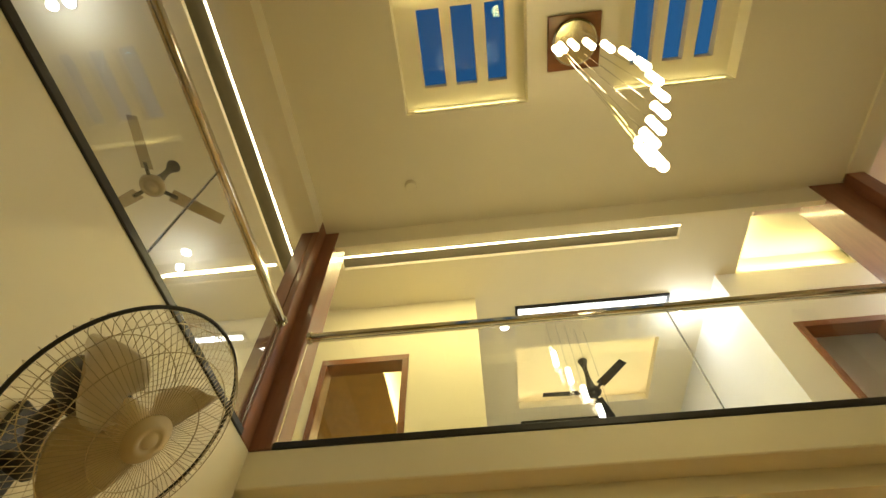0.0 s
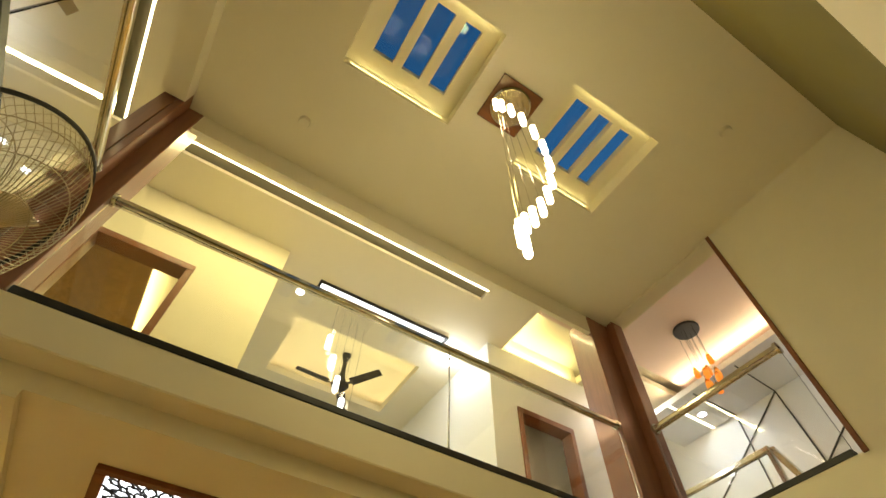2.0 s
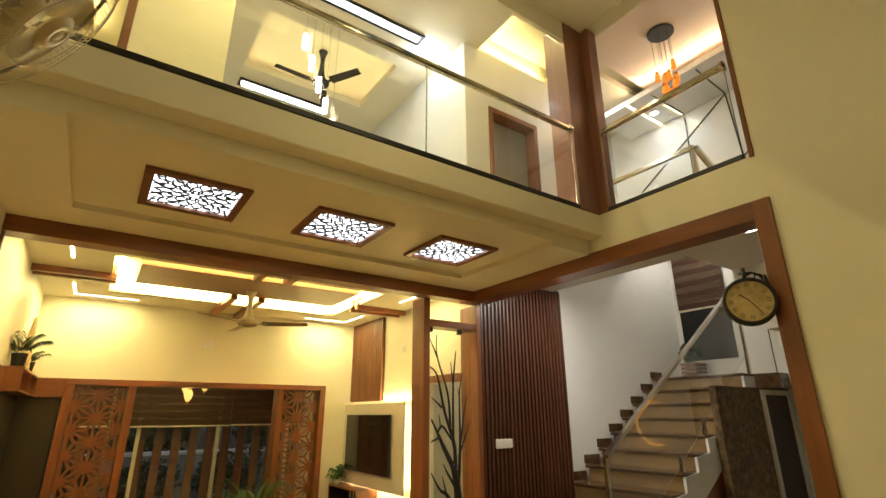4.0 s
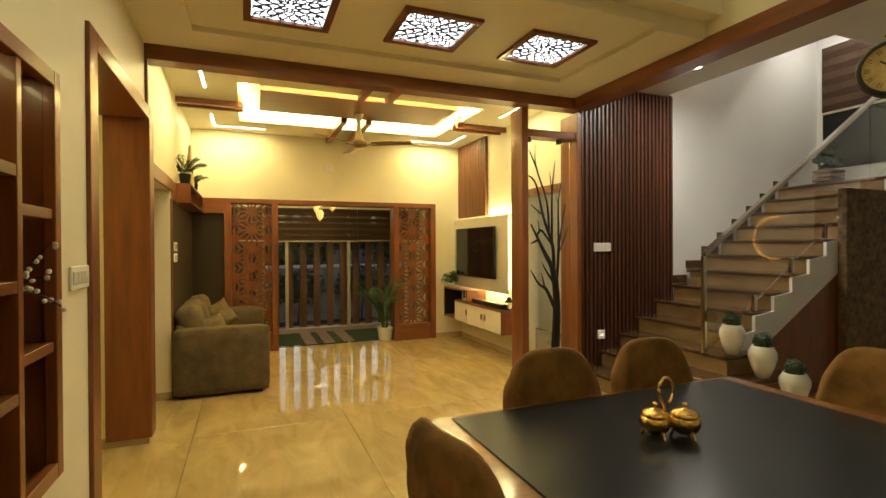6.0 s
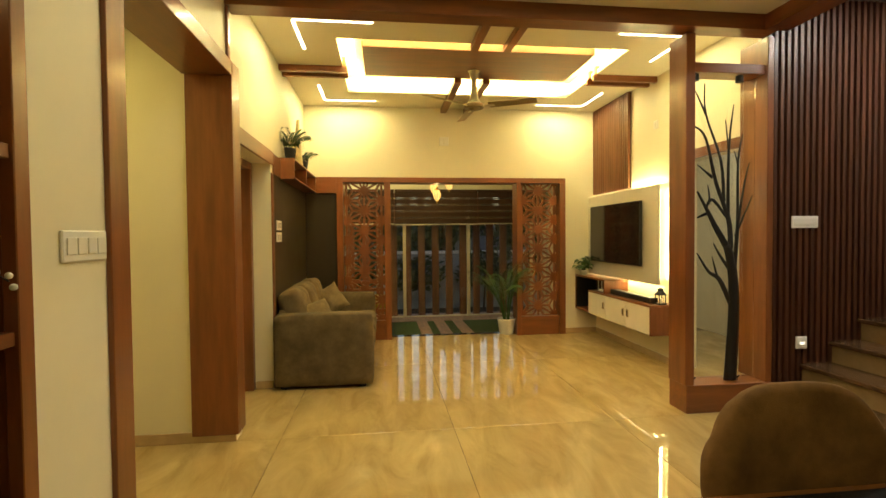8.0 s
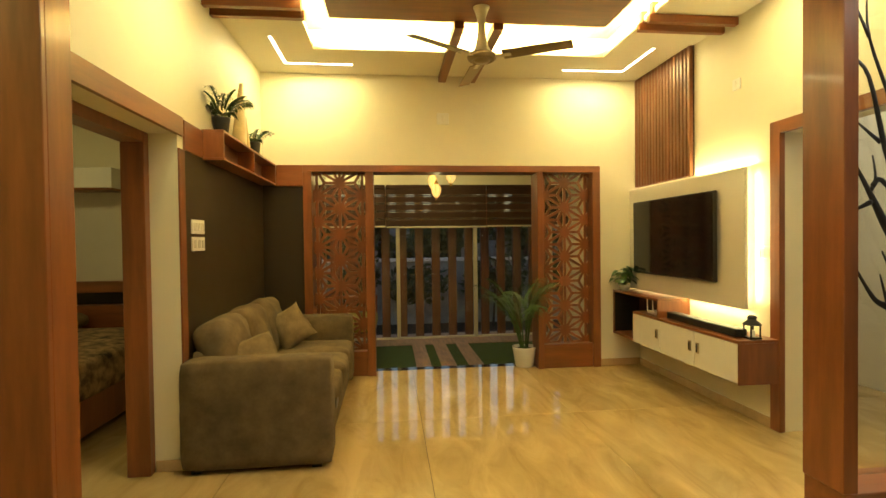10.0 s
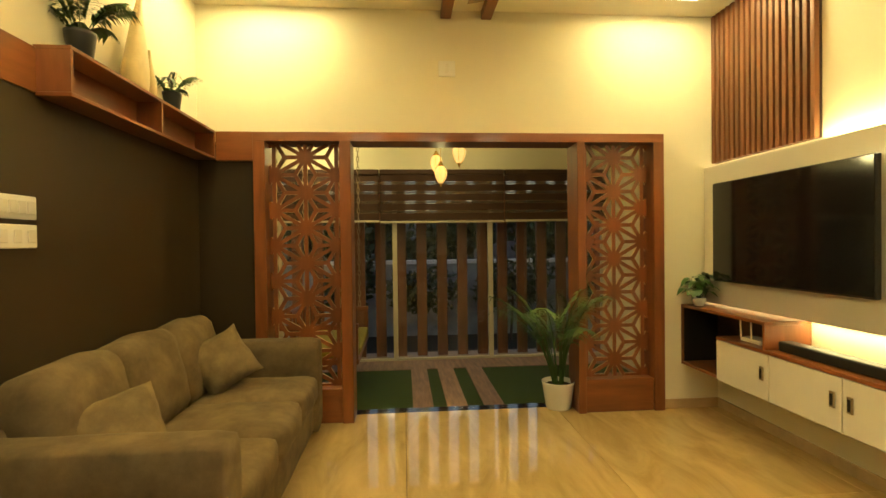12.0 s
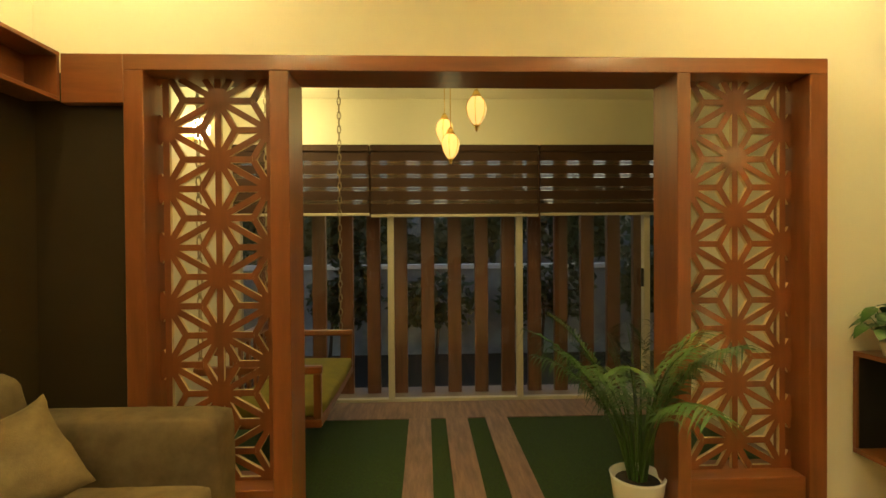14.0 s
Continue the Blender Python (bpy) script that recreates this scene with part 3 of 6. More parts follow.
def jali(x0, x1):
    t = thing("carved_screen_panel", ((x0 + x1) / 2, 7.93, 0.0), "red-brown wooden panel carved with star lattice", "screen", "carved screen panels")
    part("base_board", B(x0, x1, FY + 0.02, 8.02, 0, 0.26, bevel=0.004), TEAKH, t)
    z0, z1, s = 0.26, 2.13, 0.272
    cx, dx = (x0 + x1) / 2, 0.272 * math.cos(radians(30))
    bm = bmesh.new()

    def clip(a, b):
        lo, hi = 0.0, 1.0
        for i, (l, h) in enumerate(((x0, x1), (z0, z1))):
            d = b[i] - a[i]
            if abs(d) < 1e-9:
                if not l <= a[i] <= h:
                    return None
            else:
                u, v = sorted(((l - a[i]) / d, (h - a[i]) / d))
                lo, hi = max(lo, u), min(hi, v)
        if hi - lo < 0.02:
            return None
        return [(a[0] + (b[0] - a[0]) * k, a[1] + (b[1] - a[1]) * k) for k in (lo, hi)]

    done = set()
    for i in range(-2, 3):
        for j in range(-1, 9):
            c = (cx + i * dx, 2.03 - j * s - (s / 2 if i % 2 else 0))
            for k in range(12):
                ang = radians(30 * k)
                long = k % 2 == 1
                ln = s if long else s / math.sqrt(3)
                e = (c[0] + ln * math.cos(ang), c[1] + ln * math.sin(ang))
                key = tuple(sorted((tuple(round(q, 3) for q in c), tuple(round(q, 3) for q in e))))
                if key in done:
                    continue
                done.add(key)
                g = clip(c, e)
                if g:
                    y = 7.925 + 0.0006 * (k % 6)
                    bar(bm, (g[0][0], y, g[0][1]), (g[1][0], y, g[1][1]), 0.029, 0.018 + 0.0004 * (k % 6), up=(0, 1, 0))
            if x0 < c[0] + 0.035 and c[0] - 0.035 < x1 and z0 < c[1] < z1:
                n = 12
                rr = 0.060
                for y, flip in ((7.9125, False), (7.9375, True)):
                    vs = [bm.verts.new((max(x0, min(x1, c[0] + rr * math.cos(2 * math.pi * q / n))), y, max(z0, min(z1, c[1] + rr * math.sin(2 * math.pi * q / n))))) for q in range(n)]
                    f = bm.faces.new(vs)
    bm.normal_update()
    for f in bm.faces:
        if abs(f.normal.y) < 0.5:
            f.material_index = 1
    part("lattice", bm, TEAK, t, "carved star lattice").data.materials.append(RAWEDGE)
    return t


jali(0.02, 0.565)
jali(2.462, 3.02)

# ---- partition with the metal tree ----
t = thing("tree_partition", (3.2, 4.78, 0), "red-brown wooden partition framing a black metal tree behind glass", "partition")
part("base", B(2.87, 3.60, 4.67, 4.90, 0, 0.22, bevel=0.004), TEAKH, t)
part("post", B(2.86, 2.935, 4.672, 4.898, 0.22, 2.94, bevel=0.003), TEAK, t)
part("post", B(3.545, 3.60, 4.672, 4.975, 0.22, 2.94, bevel=0.003), TEAK, t)
part("head", B(2.935, 3.545, 4.70, 4.87, 2.655, 2.73, bevel=0.003), TEAKH, t)
unshadowed(part("glass", B(2.94, 3.542, 4.80, 4.806, 0.24, 2.655), GLASS, t, "clear glass pane"))
for x in (2.99, 3.37):
    part("spotlight", lathe(bmesh.new(), [(0.0, 0), (0.028, 0), (0.03, -0.05), (0.0, -0.052)], x, 4.76, 2.655, 14), BLACK, t)
    part("hook", tube(bmesh.new(), [(x, 4.76, 0.22), (x, 4.76, 0.245), (x + 0.01, 4.75, 0.26)], 0.006, 6), BLACK, t)
bm = bmesh.new()


def limb(r0, r1, *xz):
    """One bent limb of the flat tree, from thick to thin, eased through its points."""
    pts = [Vector((x, 4.77, z)) for x, z in xz]
    fine = []
    for a, b, c, d in zip([pts[0]] + pts, pts, pts[1:], pts[2:] + [pts[-1]]):
        for k in range(4):
            u = k / 4
            fine.append(0.5 * (2 * b + (c - a) * u + (2 * a - 5 * b + 4 * c - d) * u * u + (3 * b - a - 3 * c + d) * u ** 3))
    fine.append(pts[-1])
    n = len(fine) - 1
    tube(bm, fine, [r0 + (r1 - r0) * k / n for k in range(n + 1)], 7)


limb(0.058, 0.036, (3.31, 0.22), (3.335, 0.63), (3.34, 0.92), (3.32, 1.14), (3.28, 1.31))
limb(0.026, 0.006, (3.31, 0.85), (3.21, 1.04), (3.12, 1.10), (3.02, 1.25))
limb(0.013, 0.004, (3.20, 1.04), (3.15, 1.22))
limb(0.017, 0.004, (3.29, 1.13), (3.21, 1.24), (3.16, 1.33))
limb(0.032, 0.008, (3.28, 1.29), (3.17, 1.47), (3.10, 1.60), (3.02, 1.74))
limb(0.016, 0.006, (3.11, 1.57), (3.02, 1.53))
limb(0.013, 0.004, (3.10, 1.62), (3.125, 1.68), (3.11, 1.79))
limb(0.026, 0.007, (3.31, 1.28), (3.29, 1.52), (3.18, 1.81), (3.09, 2.16), (3.0, 2.25))
limb(0.013, 0.004, (3.15, 1.85), (3.02, 1.95))
limb(0.017, 0.004, (3.25, 1.66), (3.22, 1.99), (3.09, 2.35), (3.08, 2.59))
limb(0.013, 0.004, (3.09, 2.35), (3.0, 2.53))
limb(0.015, 0.012, (3.11, 1.64), (3.16, 1.67), (3.285, 1.52))
limb(0.018, 0.004, (3.285, 1.54), (3.29, 2.08), (3.33, 2.43))
limb(0.010, 0.004, (3.29, 2.05), (3.26, 2.31))
limb(0.022, 0.004, (3.34, 1.10), (3.37, 1.47), (3.37, 1.97), (3.41, 2.20))
limb(0.009, 0.003, (3.37, 1.95), (3.34, 2.06))
limb(0.013, 0.003, (3.37, 1.47), (3.43, 1.82), (3.47, 1.97))
limb(0.012, 0.003, (3.35, 1.38), (3.44, 1.58), (3.50, 1.71))
bmesh.ops.scale(bm, vec=(1, 0.4, 1), verts=bm.verts, space=Matrix.Translation((0, -4.77, 0)))
part("metal_tree", bm, BLACK, t, "black cut metal tree", smooth=True)

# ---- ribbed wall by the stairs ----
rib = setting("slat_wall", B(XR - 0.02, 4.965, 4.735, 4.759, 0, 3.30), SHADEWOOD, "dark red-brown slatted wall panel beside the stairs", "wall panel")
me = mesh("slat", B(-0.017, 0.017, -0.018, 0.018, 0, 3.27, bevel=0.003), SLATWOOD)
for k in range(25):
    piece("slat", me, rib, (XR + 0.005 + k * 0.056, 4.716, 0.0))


def switch(name, x, y, z, w, h, face, label, n=3):
    """A wall plate; face: 'x', '-x' or '-y', the way it looks."""
    t = thing(name, (x, y, z), label, "switch", "wall switches")
    if face == '-y':
        part("plate", B(x - w / 2, x + w / 2, y - 0.012, y, z - h / 2, z + h / 2, bevel=0.004), PLASTIC, t)
        for k in range(n):
            u = x - w * 0.34 + k * w * 0.68 / max(1, n - 1) if n > 1 else x
            part("rocker", B(u - w * 0.09, u + w * 0.09, y - 0.017, y - 0.012, z - h * 0.27, z + h * 0.27, bevel=0.002), LACQUER, t)
    else:
        s = 1 if face == 'x' else -1
        part("plate", B(x, x + s * 0.012, y - w / 2, y + w / 2, z - h / 2, z + h / 2, bevel=0.004), PLASTIC, t)
        for k in range(n):
            u = y - w * 0.34 + k * w * 0.68 / max(1, n - 1) if n > 1 else y
            part("rocker", B(x + s * 0.012, x + s * 0.017, u - w * 0.09, u + w * 0.09, z - h * 0.27, z + h * 0.27, bevel=0.002), LACQUER, t)
    return t


switch("wall_switch", 3.895, 4.698, 1.49, 0.235, 0.096, '-y', "white plastic switch plate on the slatted wall", 5)
t = switch("step_light", 3.875, 4.698, 0.52, 0.10, 0.10, '-y', "white square step light on the slatted wall", 1)
part("lens", B(3.857, 3.893, 4.678, 4.682, 0.507, 0.527), STEPGLOW, t)
switch("wall_switch", XL + 0.006, 6.11, 1.52, 0.21, 0.095, 'x', "white plastic switch plate on the olive wall", 4)
switch("wall_switch", XL + 0.006, 6.11, 1.405, 0.21, 0.095, 'x', "white plastic socket plate on the olive wall", 3)
switch("wall_switch", XL, 2.97, 1.38, 0.25, 0.105, 'x', "white plastic switch plate beside the passage", 4)
switch("wall_socket", XR, 6.01, 1.29, 0.12, 0.10, '-x', "white plastic socket beside the television board", 3)
switch("wall_box", XR, 6.30, 2.62, 0.09, 0.09, '-x', "white plastic blank plate high on the wall", 1)
switch("wall_box", 1.39, YF, 2.70, 0.13, 0.12, '-y', "white plastic box with a small sensor over the screen", 1)

# ---- shelf unit in the dining wall ----
t = thing("niche_shelf", (XL, 1.97, NZ0), "red-brown wooden shelf unit set into the wall", "shelf")
part("frame", B(XL - 0.02, XL + 0.02, NY0, NY1, NZ1 - 0.055, NZ1 + 0.005, bevel=0.003), TEAKY, t)
part("frame", B(XL - 0.02, XL + 0.02, NY0, NY1, NZ0 - 0.005, NZ0 + 0.055, bevel=0.003), TEAKY, t)
part("frame", B(XL - 0.02, XL + 0.021, NY1 - 0.055, NY1 + 0.005, NZ0 - 0.006, NZ1 + 0.006, bevel=0.003), TEAK, t)
part("frame", B(XL - 0.02, XL + 0.021, NY0 - 0.005, NY0 + 0.055, NZ0 - 0.006, NZ1 + 0.006, bevel=0.003), TEAK, t)
part("back", B(XL - 0.299, XL - 0.29, NY0 + 0.002, NY1 - 0.002, NZ0 + 0.002, NZ1 - 0.002), TEAK, t)
for a in ((NY1 - 0.02, NY1 - 0.001), (NY0 + 0.001, NY0 + 0.02)):
    part("side", B(XL - 0.289, XL - 0.021, a[0], a[1], NZ0 + 0.002, NZ1 - 0.002), TEAK, t)
for a in ((NZ0 + 0.001, NZ0 + 0.02), (NZ1 - 0.02, NZ1 - 0.001)):
    part("panel", B(XL - 0.289, XL - 0.021, NY0 + 0.022, NY1 - 0.022, a[0], a[1]), TEAKY, t)
for y in (1.62, 1.985, 2.34):
    part("divider", B(XL - 0.289, XL + 0.012, y - 0.02, y + 0.02, NZ0 + 0.05, NZ1 - 0.05, bevel=0.002), TEAK, t)
for y0, y1, zs in ((1.30, 1.60, (1.0, 1.42, 1.8)), (1.64, 1.965, (1.13, 1.62)), (2.005, 2.32, (1.015, 1.385, 1.77)), (2.36, 2.635, (1.13, 1.645))):
    for z in zs:
        part("shelf", B(XL - 0.289, XL + 0.010, y0, y1, z - 0.02, z + 0.02, bevel=0.002), TEAKY, t)


def berries(x, y, z):
    t = thing("berry_branch", (x, y, 1.152), "silver artificial branch with white berries on the shelf", "ornament")
    bm = tube(bmesh.new(), [(x, y, 1.151), (x, y, z)], 0.003, 5)
    r = random.Random(3)
    sb = bmesh.new()
    bmesh.ops.create_icosphere(sb, subdivisions=2, radius=0.0095)
    ball = mesh("berry", sb, PLASTIC, True)
    for k in range(3):
        a = r.uniform(-0.6, 0.9)
        pts = [Vector((x, y, z))]
        for q in range(5):
            pts.append(pts[-1] + Vector((0.02 + 0.006 * q, 0.028 * math.sin(a) + 0.01, 0.055 - 0.012 * q * (k % 3))))
        tube(bm, pts, 0.0025, 5)
        for p in pts[2:]:
            for s in range(2):
                piece("berry", ball, t, p + Vector((r.uniform(-.02, .02), r.uniform(-.02, .02), r.uniform(-.02, .02))))
    part("twigs", bm, BLACK, t)


berries(XL - 0.10, 2.44, 1.26)
t = thing("brass_figure", (XL - 0.12, 2.10, 1.792), "small gold metal ornament on the shelf", "ornament")
part("body", lathe(bmesh.new(), [(0.0, 0), (0.03, 0), (0.02, 0.02), (0.03, 0.06), (0.015, 0.10), (0.018, 0.125), (0, 0.14)], XL - 0.12, 2.10, 1.792, 16), BRASS, t, smooth=True)
t = thing("candle_cup", (XL - 0.14, 2.44, 1.152), "small white ceramic cup on the shelf", "cup")
part("body", lathe(bmesh.new(), [(0.0, 0), (0.025, 0), (0.03, 0.05), (0.027, 0.05), (0.02, 0.008), (0, 0.008)], XL - 0.14, 2.44, 1.152, 16), POTWHITE, t, smooth=True)
t = thing("cactus", (XL - 0.12, 2.46, 0.642), "small green cactus ornament on the bottom shelf", "ornament")
part("body", lathe(bmesh.new(), [(0.0, 0), (0.03, 0), (0.035, 0.05), (0.032, 0.12), (0.015, 0.165), (0, 0.17)], XL - 0.12, 2.46, 0.642, 12), LEAF, t, smooth=True)

# ---- dining table ----
TBX0, TBX1, TBY0, TBY1, TBZ = 0.88, 2.64, 0.98, 2.18, 0.805
t = thing("dining_table", (1.9, 1.68, 0), "wooden dining table with a charcoal glass top", "table")
part("top", B(TBX0, TBX1, TBY0, TBY1, 0.75, TBZ, bevel=0.008, seg=2), TABLEWOOD, t)
part("glass_top", B(TBX0 + 0.12, TBX1 - 0.10, TBY0 + 0.06, TBY1 - 0.035, TBZ - 0.004, TBZ + 0.006, bevel=0.002), BLACKTOP, t, "charcoal matt glass panel")
for x in (TBX0 + 0.30, TBX1 - 0.30):
    part("leg", B(x - 0.05, x + 0.05, TBY0 + 0.25, TBY1 - 0.25, 0, 0.75, bevel=0.01), TEAK, t)
part("stretcher", B(TBX0 + 0.35, TBX1 - 0.35, 1.53, 1.63, 0.2, 0.28, bevel=0.006), TEAKH, t)


def dining_chair():
    """Facing +y, its base at the origin."""
    t = thing("dining_chair", (0, 0, 0), "brown suede dining chair with a quilted rounded back", "chair", "chairs round the table")
    part("seat", P(-0.24, 0.24, -0.20, 0.26, 0.40, 0.50, r=0.045, puff=0.012, wrinkle=0.002), CHAIRSUEDE, t, smooth=True)
    bm = bmesh.new()
    nu, nv = 44, 30

    def surf(u, v, off):
        # u across -1..1, v up 0..1; the back curves round the sitter, its top corners rounded
        top = 1.025 - 0.20 * abs(u) ** 4
        z = 0.46 + (top - 0.46) * v
        w = 0.235 + 0.03 * math.sin(math.pi * v)
        a = u * 1.02
        x = w * math.sin(a) * 1.16
        y = -0.235 - 0.05 * v + 0.17 * (1 - math.cos(a)) * 1.0
        n = Vector((math.sin(a) * 0.8, -math.cos(a), 0.1)).normalized()
        q = 0.014 * abs(math.sin((u * 6 + v * 5) * math.pi / 2)) ** 0.4 + 0.014 * abs(math.sin((u * 6 - v * 5) * math.pi / 2)) ** 0.4 if off > 0 else 0.0
        e = min(1.0, (1 - abs(u)) * 6, v * 8 + 0.3, (1 - v) * 7) ** 0.5 if 0 < v < 1 and abs(u) < 1 else 0.0
        return Vector((x, y, z)) + n * (off * (0.25 + 0.75 * e) + q * e)

    grids = []
    for off in (0.028, -0.028):
        grids.append([[bm.verts.new(surf(-1 + 2 * i / nu, j / nv, off)) for i in range(nu + 1)] for j in range(nv + 1)])
    for g, fl in zip(grids, (False, True)):
        for j in range(nv):
            for i in range(nu):
                q = [g[j][i], g[j][i + 1], g[j + 1][i + 1], g[j + 1][i]]
                bm.faces.new(q[::-1] if fl else q)
    a, b = grids
    rim = [(0, i) for i in range(nu)] + [(j, nu) for j in range(nv)] + [(nv, nu - i) for i in range(nu)] + [(nv - j, 0) for j in range(nv)]
    for k, p in enumerate(rim):
        q = rim[(k + 1) % len(rim)]
        bm.faces.new((a[p[0]][p[1]], b[p[0]][p[1]], b[q[0]][q[1]], a[q[0]][q[1]]))
    bmesh.ops.recalc_face_normals(bm, faces=bm.faces)
    part("backrest", bm, CHAIRSUEDE, t, "quilted brown suede back", smooth=True)
    part("seat_frame", B(-0.19, 0.19, -0.15, 0.20, 0.375, 0.40), BLACK, t)
    for x in (-1, 1):
        for y in (-0.16, 0.20):
            part("leg", tube(bmesh.new(), [(x * 0.17, y * 0.8, 0.39), (x * 0.22, y * 1.15, 0.0)], [0.016, 0.011], 8), BLACK, t)
    return t


CHAIR = dining_chair()
CHAIR.matrix_basis = pose(1.55, 1.985, 0, 0, 0, 180)
copy_thing(CHAIR, pose(2.17, 2.005, 0, 0, 0, 180))
copy_thing(CHAIR, pose(0.985, 1.56, 0, 0, 0, -82))
copy_thing(CHAIR, pose(2.67, 1.62, 0, 0, 0, 90))
copy_thing(CHAIR, pose(1.55, 1.13, 0, 0, 0, 0))


def condiment_pot(cx, cy, z):
    t = thing("condiment_set", (cx, cy, z), "gold metal twin condiment pots with a loop handle", "tableware")
    for dx, dy in ((-0.044, 0.03), (0.053, -0.015)):
        body = lathe(bmesh.new(), [(0, 0.012), (0.026, 0.012), (0.044, 0.026), (0.053, 0.047), (0.051, 0.066), (0.042, 0.076), (0, 0.076)], cx + dx, cy + dy, z, 32)
        for v in body.verts:
            d = Vector((v.co.x - cx - dx, v.co.y - cy - dy, 0))
            if 0.017 < v.co.z - z < 0.072 and d.length > 0.03:
                f = 1 + 0.05 * math.cos(16 * math.atan2(d.y, d.x))
                v.co.x, v.co.y = cx + dx + d.x * f, cy + dy + d.y * f
        p = part("pot", body, BRASS, t, smooth=True)
        part("lid", lathe(bmesh.new(), [(0.047, 0.076), (0.048, 0.081), (0.038, 0.092), (0.015, 0.10), (0.005, 0.103), (0.005, 0.108), (0.010, 0.114), (0.008, 0.123), (0, 0.126)], cx + dx, cy + dy, z, 28), BRASS, p, smooth=True)
        for k in range(3):
            a = 2.1 * k + 0.4
            part("foot", tube(bmesh.new(), [(cx + dx + 0.04 * math.cos(a), cy + dy + 0.04 * math.sin(a), z + 0.022), (cx + dx + 0.05 * math.cos(a), cy + dy + 0.05 * math.sin(a), z)], [0.007, 0.005], 6), BRASS, t)
    pts = [Vector((cx + 0.010 + 0.036 * math.sin(a) * (1 if a < 4 else 1), cy + 0.03, z + 0.160 - 0.048 * math.cos(a))) for a in [0.35 + 0.35 * k for k in range(17)]]
    part("handle", tube(bmesh.new(), [(cx, cy + 0.025, z + 0.05), (cx - 0.004, cy + 0.027, z + 0.11)] + pts[::-1][2:], 0.0055, 8), BRASS, t, smooth=True)


condiment_pot(1.665, 1.655, TBZ + 0.006)

# ---- staircase ----
st = setting("staircase", B(XR + 0.06, XR + 0.10, 4.62, 4.69, 0, 0.05), RISER, "staircase with brown granite treads and beige risers", "stairs")
SX0, RUN, RISE, YN = 3.63, 0.265, 0.174, 3.50
NSTEP = 13
for i in range(NSTEP):
    x = SX0 + i * RUN
    near = (2.95, 3.17, 3.36)[i] if i < 3 else YN
    end = x + RUN if i >= 3 else 4.80
    o = new("riser", mesh("riser", B(x, end, near + 0.02, 4.70, max(0, RISE * i - 0.30) if i >= 3 else RISE * i, RISE * (i + 1) - 0.035), RISER))
    o.parent = st
    o = new("tread", mesh("tread", B(x - 0.025, end + (0.0 if i < 3 else 0.01), near, 4.735, RISE * (i + 1) - 0.034, RISE * (i + 1), bevel=0.006), TREAD))
    o.parent = st
    if i >= 5:
        o = new("skirting_step", mesh("skirting_step", B(x + 0.02, x + RUN + 0.02, 4.76, 4.78, RISE * (i + 1) + 0.002, RISE * (i + 1) + 0.10), TREAD))
        o.parent = st
XE = SX0 + NSTEP * RUN
ZL = RISE * NSTEP
setting("stair_landing", B(XE, 7.75, YN - 0.3, 4.78, ZL - 0.18, ZL, bevel=0.006), TREAD)
bm = bmesh.new()
prof = [(4.32, RISE * 3 - 0.0)]
for i in range(3, NSTEP):
    x = SX0 + i * RUN
    prof += [(x - 0.02, RISE * i), (x - 0.02, RISE * (i + 1) - 0.036)]
prof += [(XE, RISE * NSTEP - 0.036), (XE, RISE * NSTEP - 0.36), (4.55, RISE * 3 - 0.13)]
a = [bm.verts.new((x, YN - 0.012, z)) for x, z in prof]
b = [bm.verts.new((x, YN + 0.018, z)) for x, z in prof]
bm.faces.new(a)
bm.faces.new(b[::-1])
for k in range(len(prof)):
    bm.faces.new((a[k], b[k], b[(k + 1) % len(prof)], a[(k + 1) % len(prof)]))
bmesh.ops.recalc_face_normals(bm, faces=bm.faces)
o = new("stringer", mesh("stringer", bm, WHITE))
o.parent = st
bm = bmesh.new()
prof = [(4.62, 0.0), (XE, 0.0), (XE, RISE * NSTEP - 0.37), (4.62, RISE * 3 - 0.14 + 0.04)]
a = [bm.verts.new((x, YN - 0.004, z)) for x, z in prof]
b = [bm.verts.new((x, YN + 0.03, z)) for x, z in prof]
bm.faces.new(a)
bm.faces.new(b[::-1])
for k in range(4):
    bm.faces.new((a[k], b[k], b[(k + 1) % 4], a[(k + 1) % 4]))
bmesh.ops.recalc_face_normals(bm, faces=bm.faces)
setting("understair_panel", bm, TEAK, "red-brown wooden panel under the stairs", "wall panel")
setting("wall_understair", B(5.9, 7.75, YN - 0.10, YN - 0.02, 0, ZL - 0.18), WALLPAPER, "brown textured wallpaper below the landing", "wall")
setting("wall_landing", B(7.75, 7.87, 2.4, 4.78, 0, 6.0), WHITE)
# upper flight, climbing back over the landing
uf = setting("upper_flight", B(7.34, 7.75, 1.95, 3.199, ZL - 0.18, ZL), WHITE, "white painted upper stair flight seen from below", "stairs")
UR = (ZU - ZL) / 6
for k in range(6):
    x = 7.34 - 0.265 * (k + 1)
    o = new("step", mesh("step", B(x, x + 0.265, 1.95, 2.92, ZL + UR * k - 0.14, ZL + UR * (k + 1) - 0.03), WHITE))
    o.parent = uf
    o = new("tread", mesh("tread", B(x, x + 0.285, 1.94, 2.935, ZL + UR * (k + 1) - 0.03, ZL + UR * (k + 1) - 0.001, bevel=0.005), TREAD))
    o.parent = uf
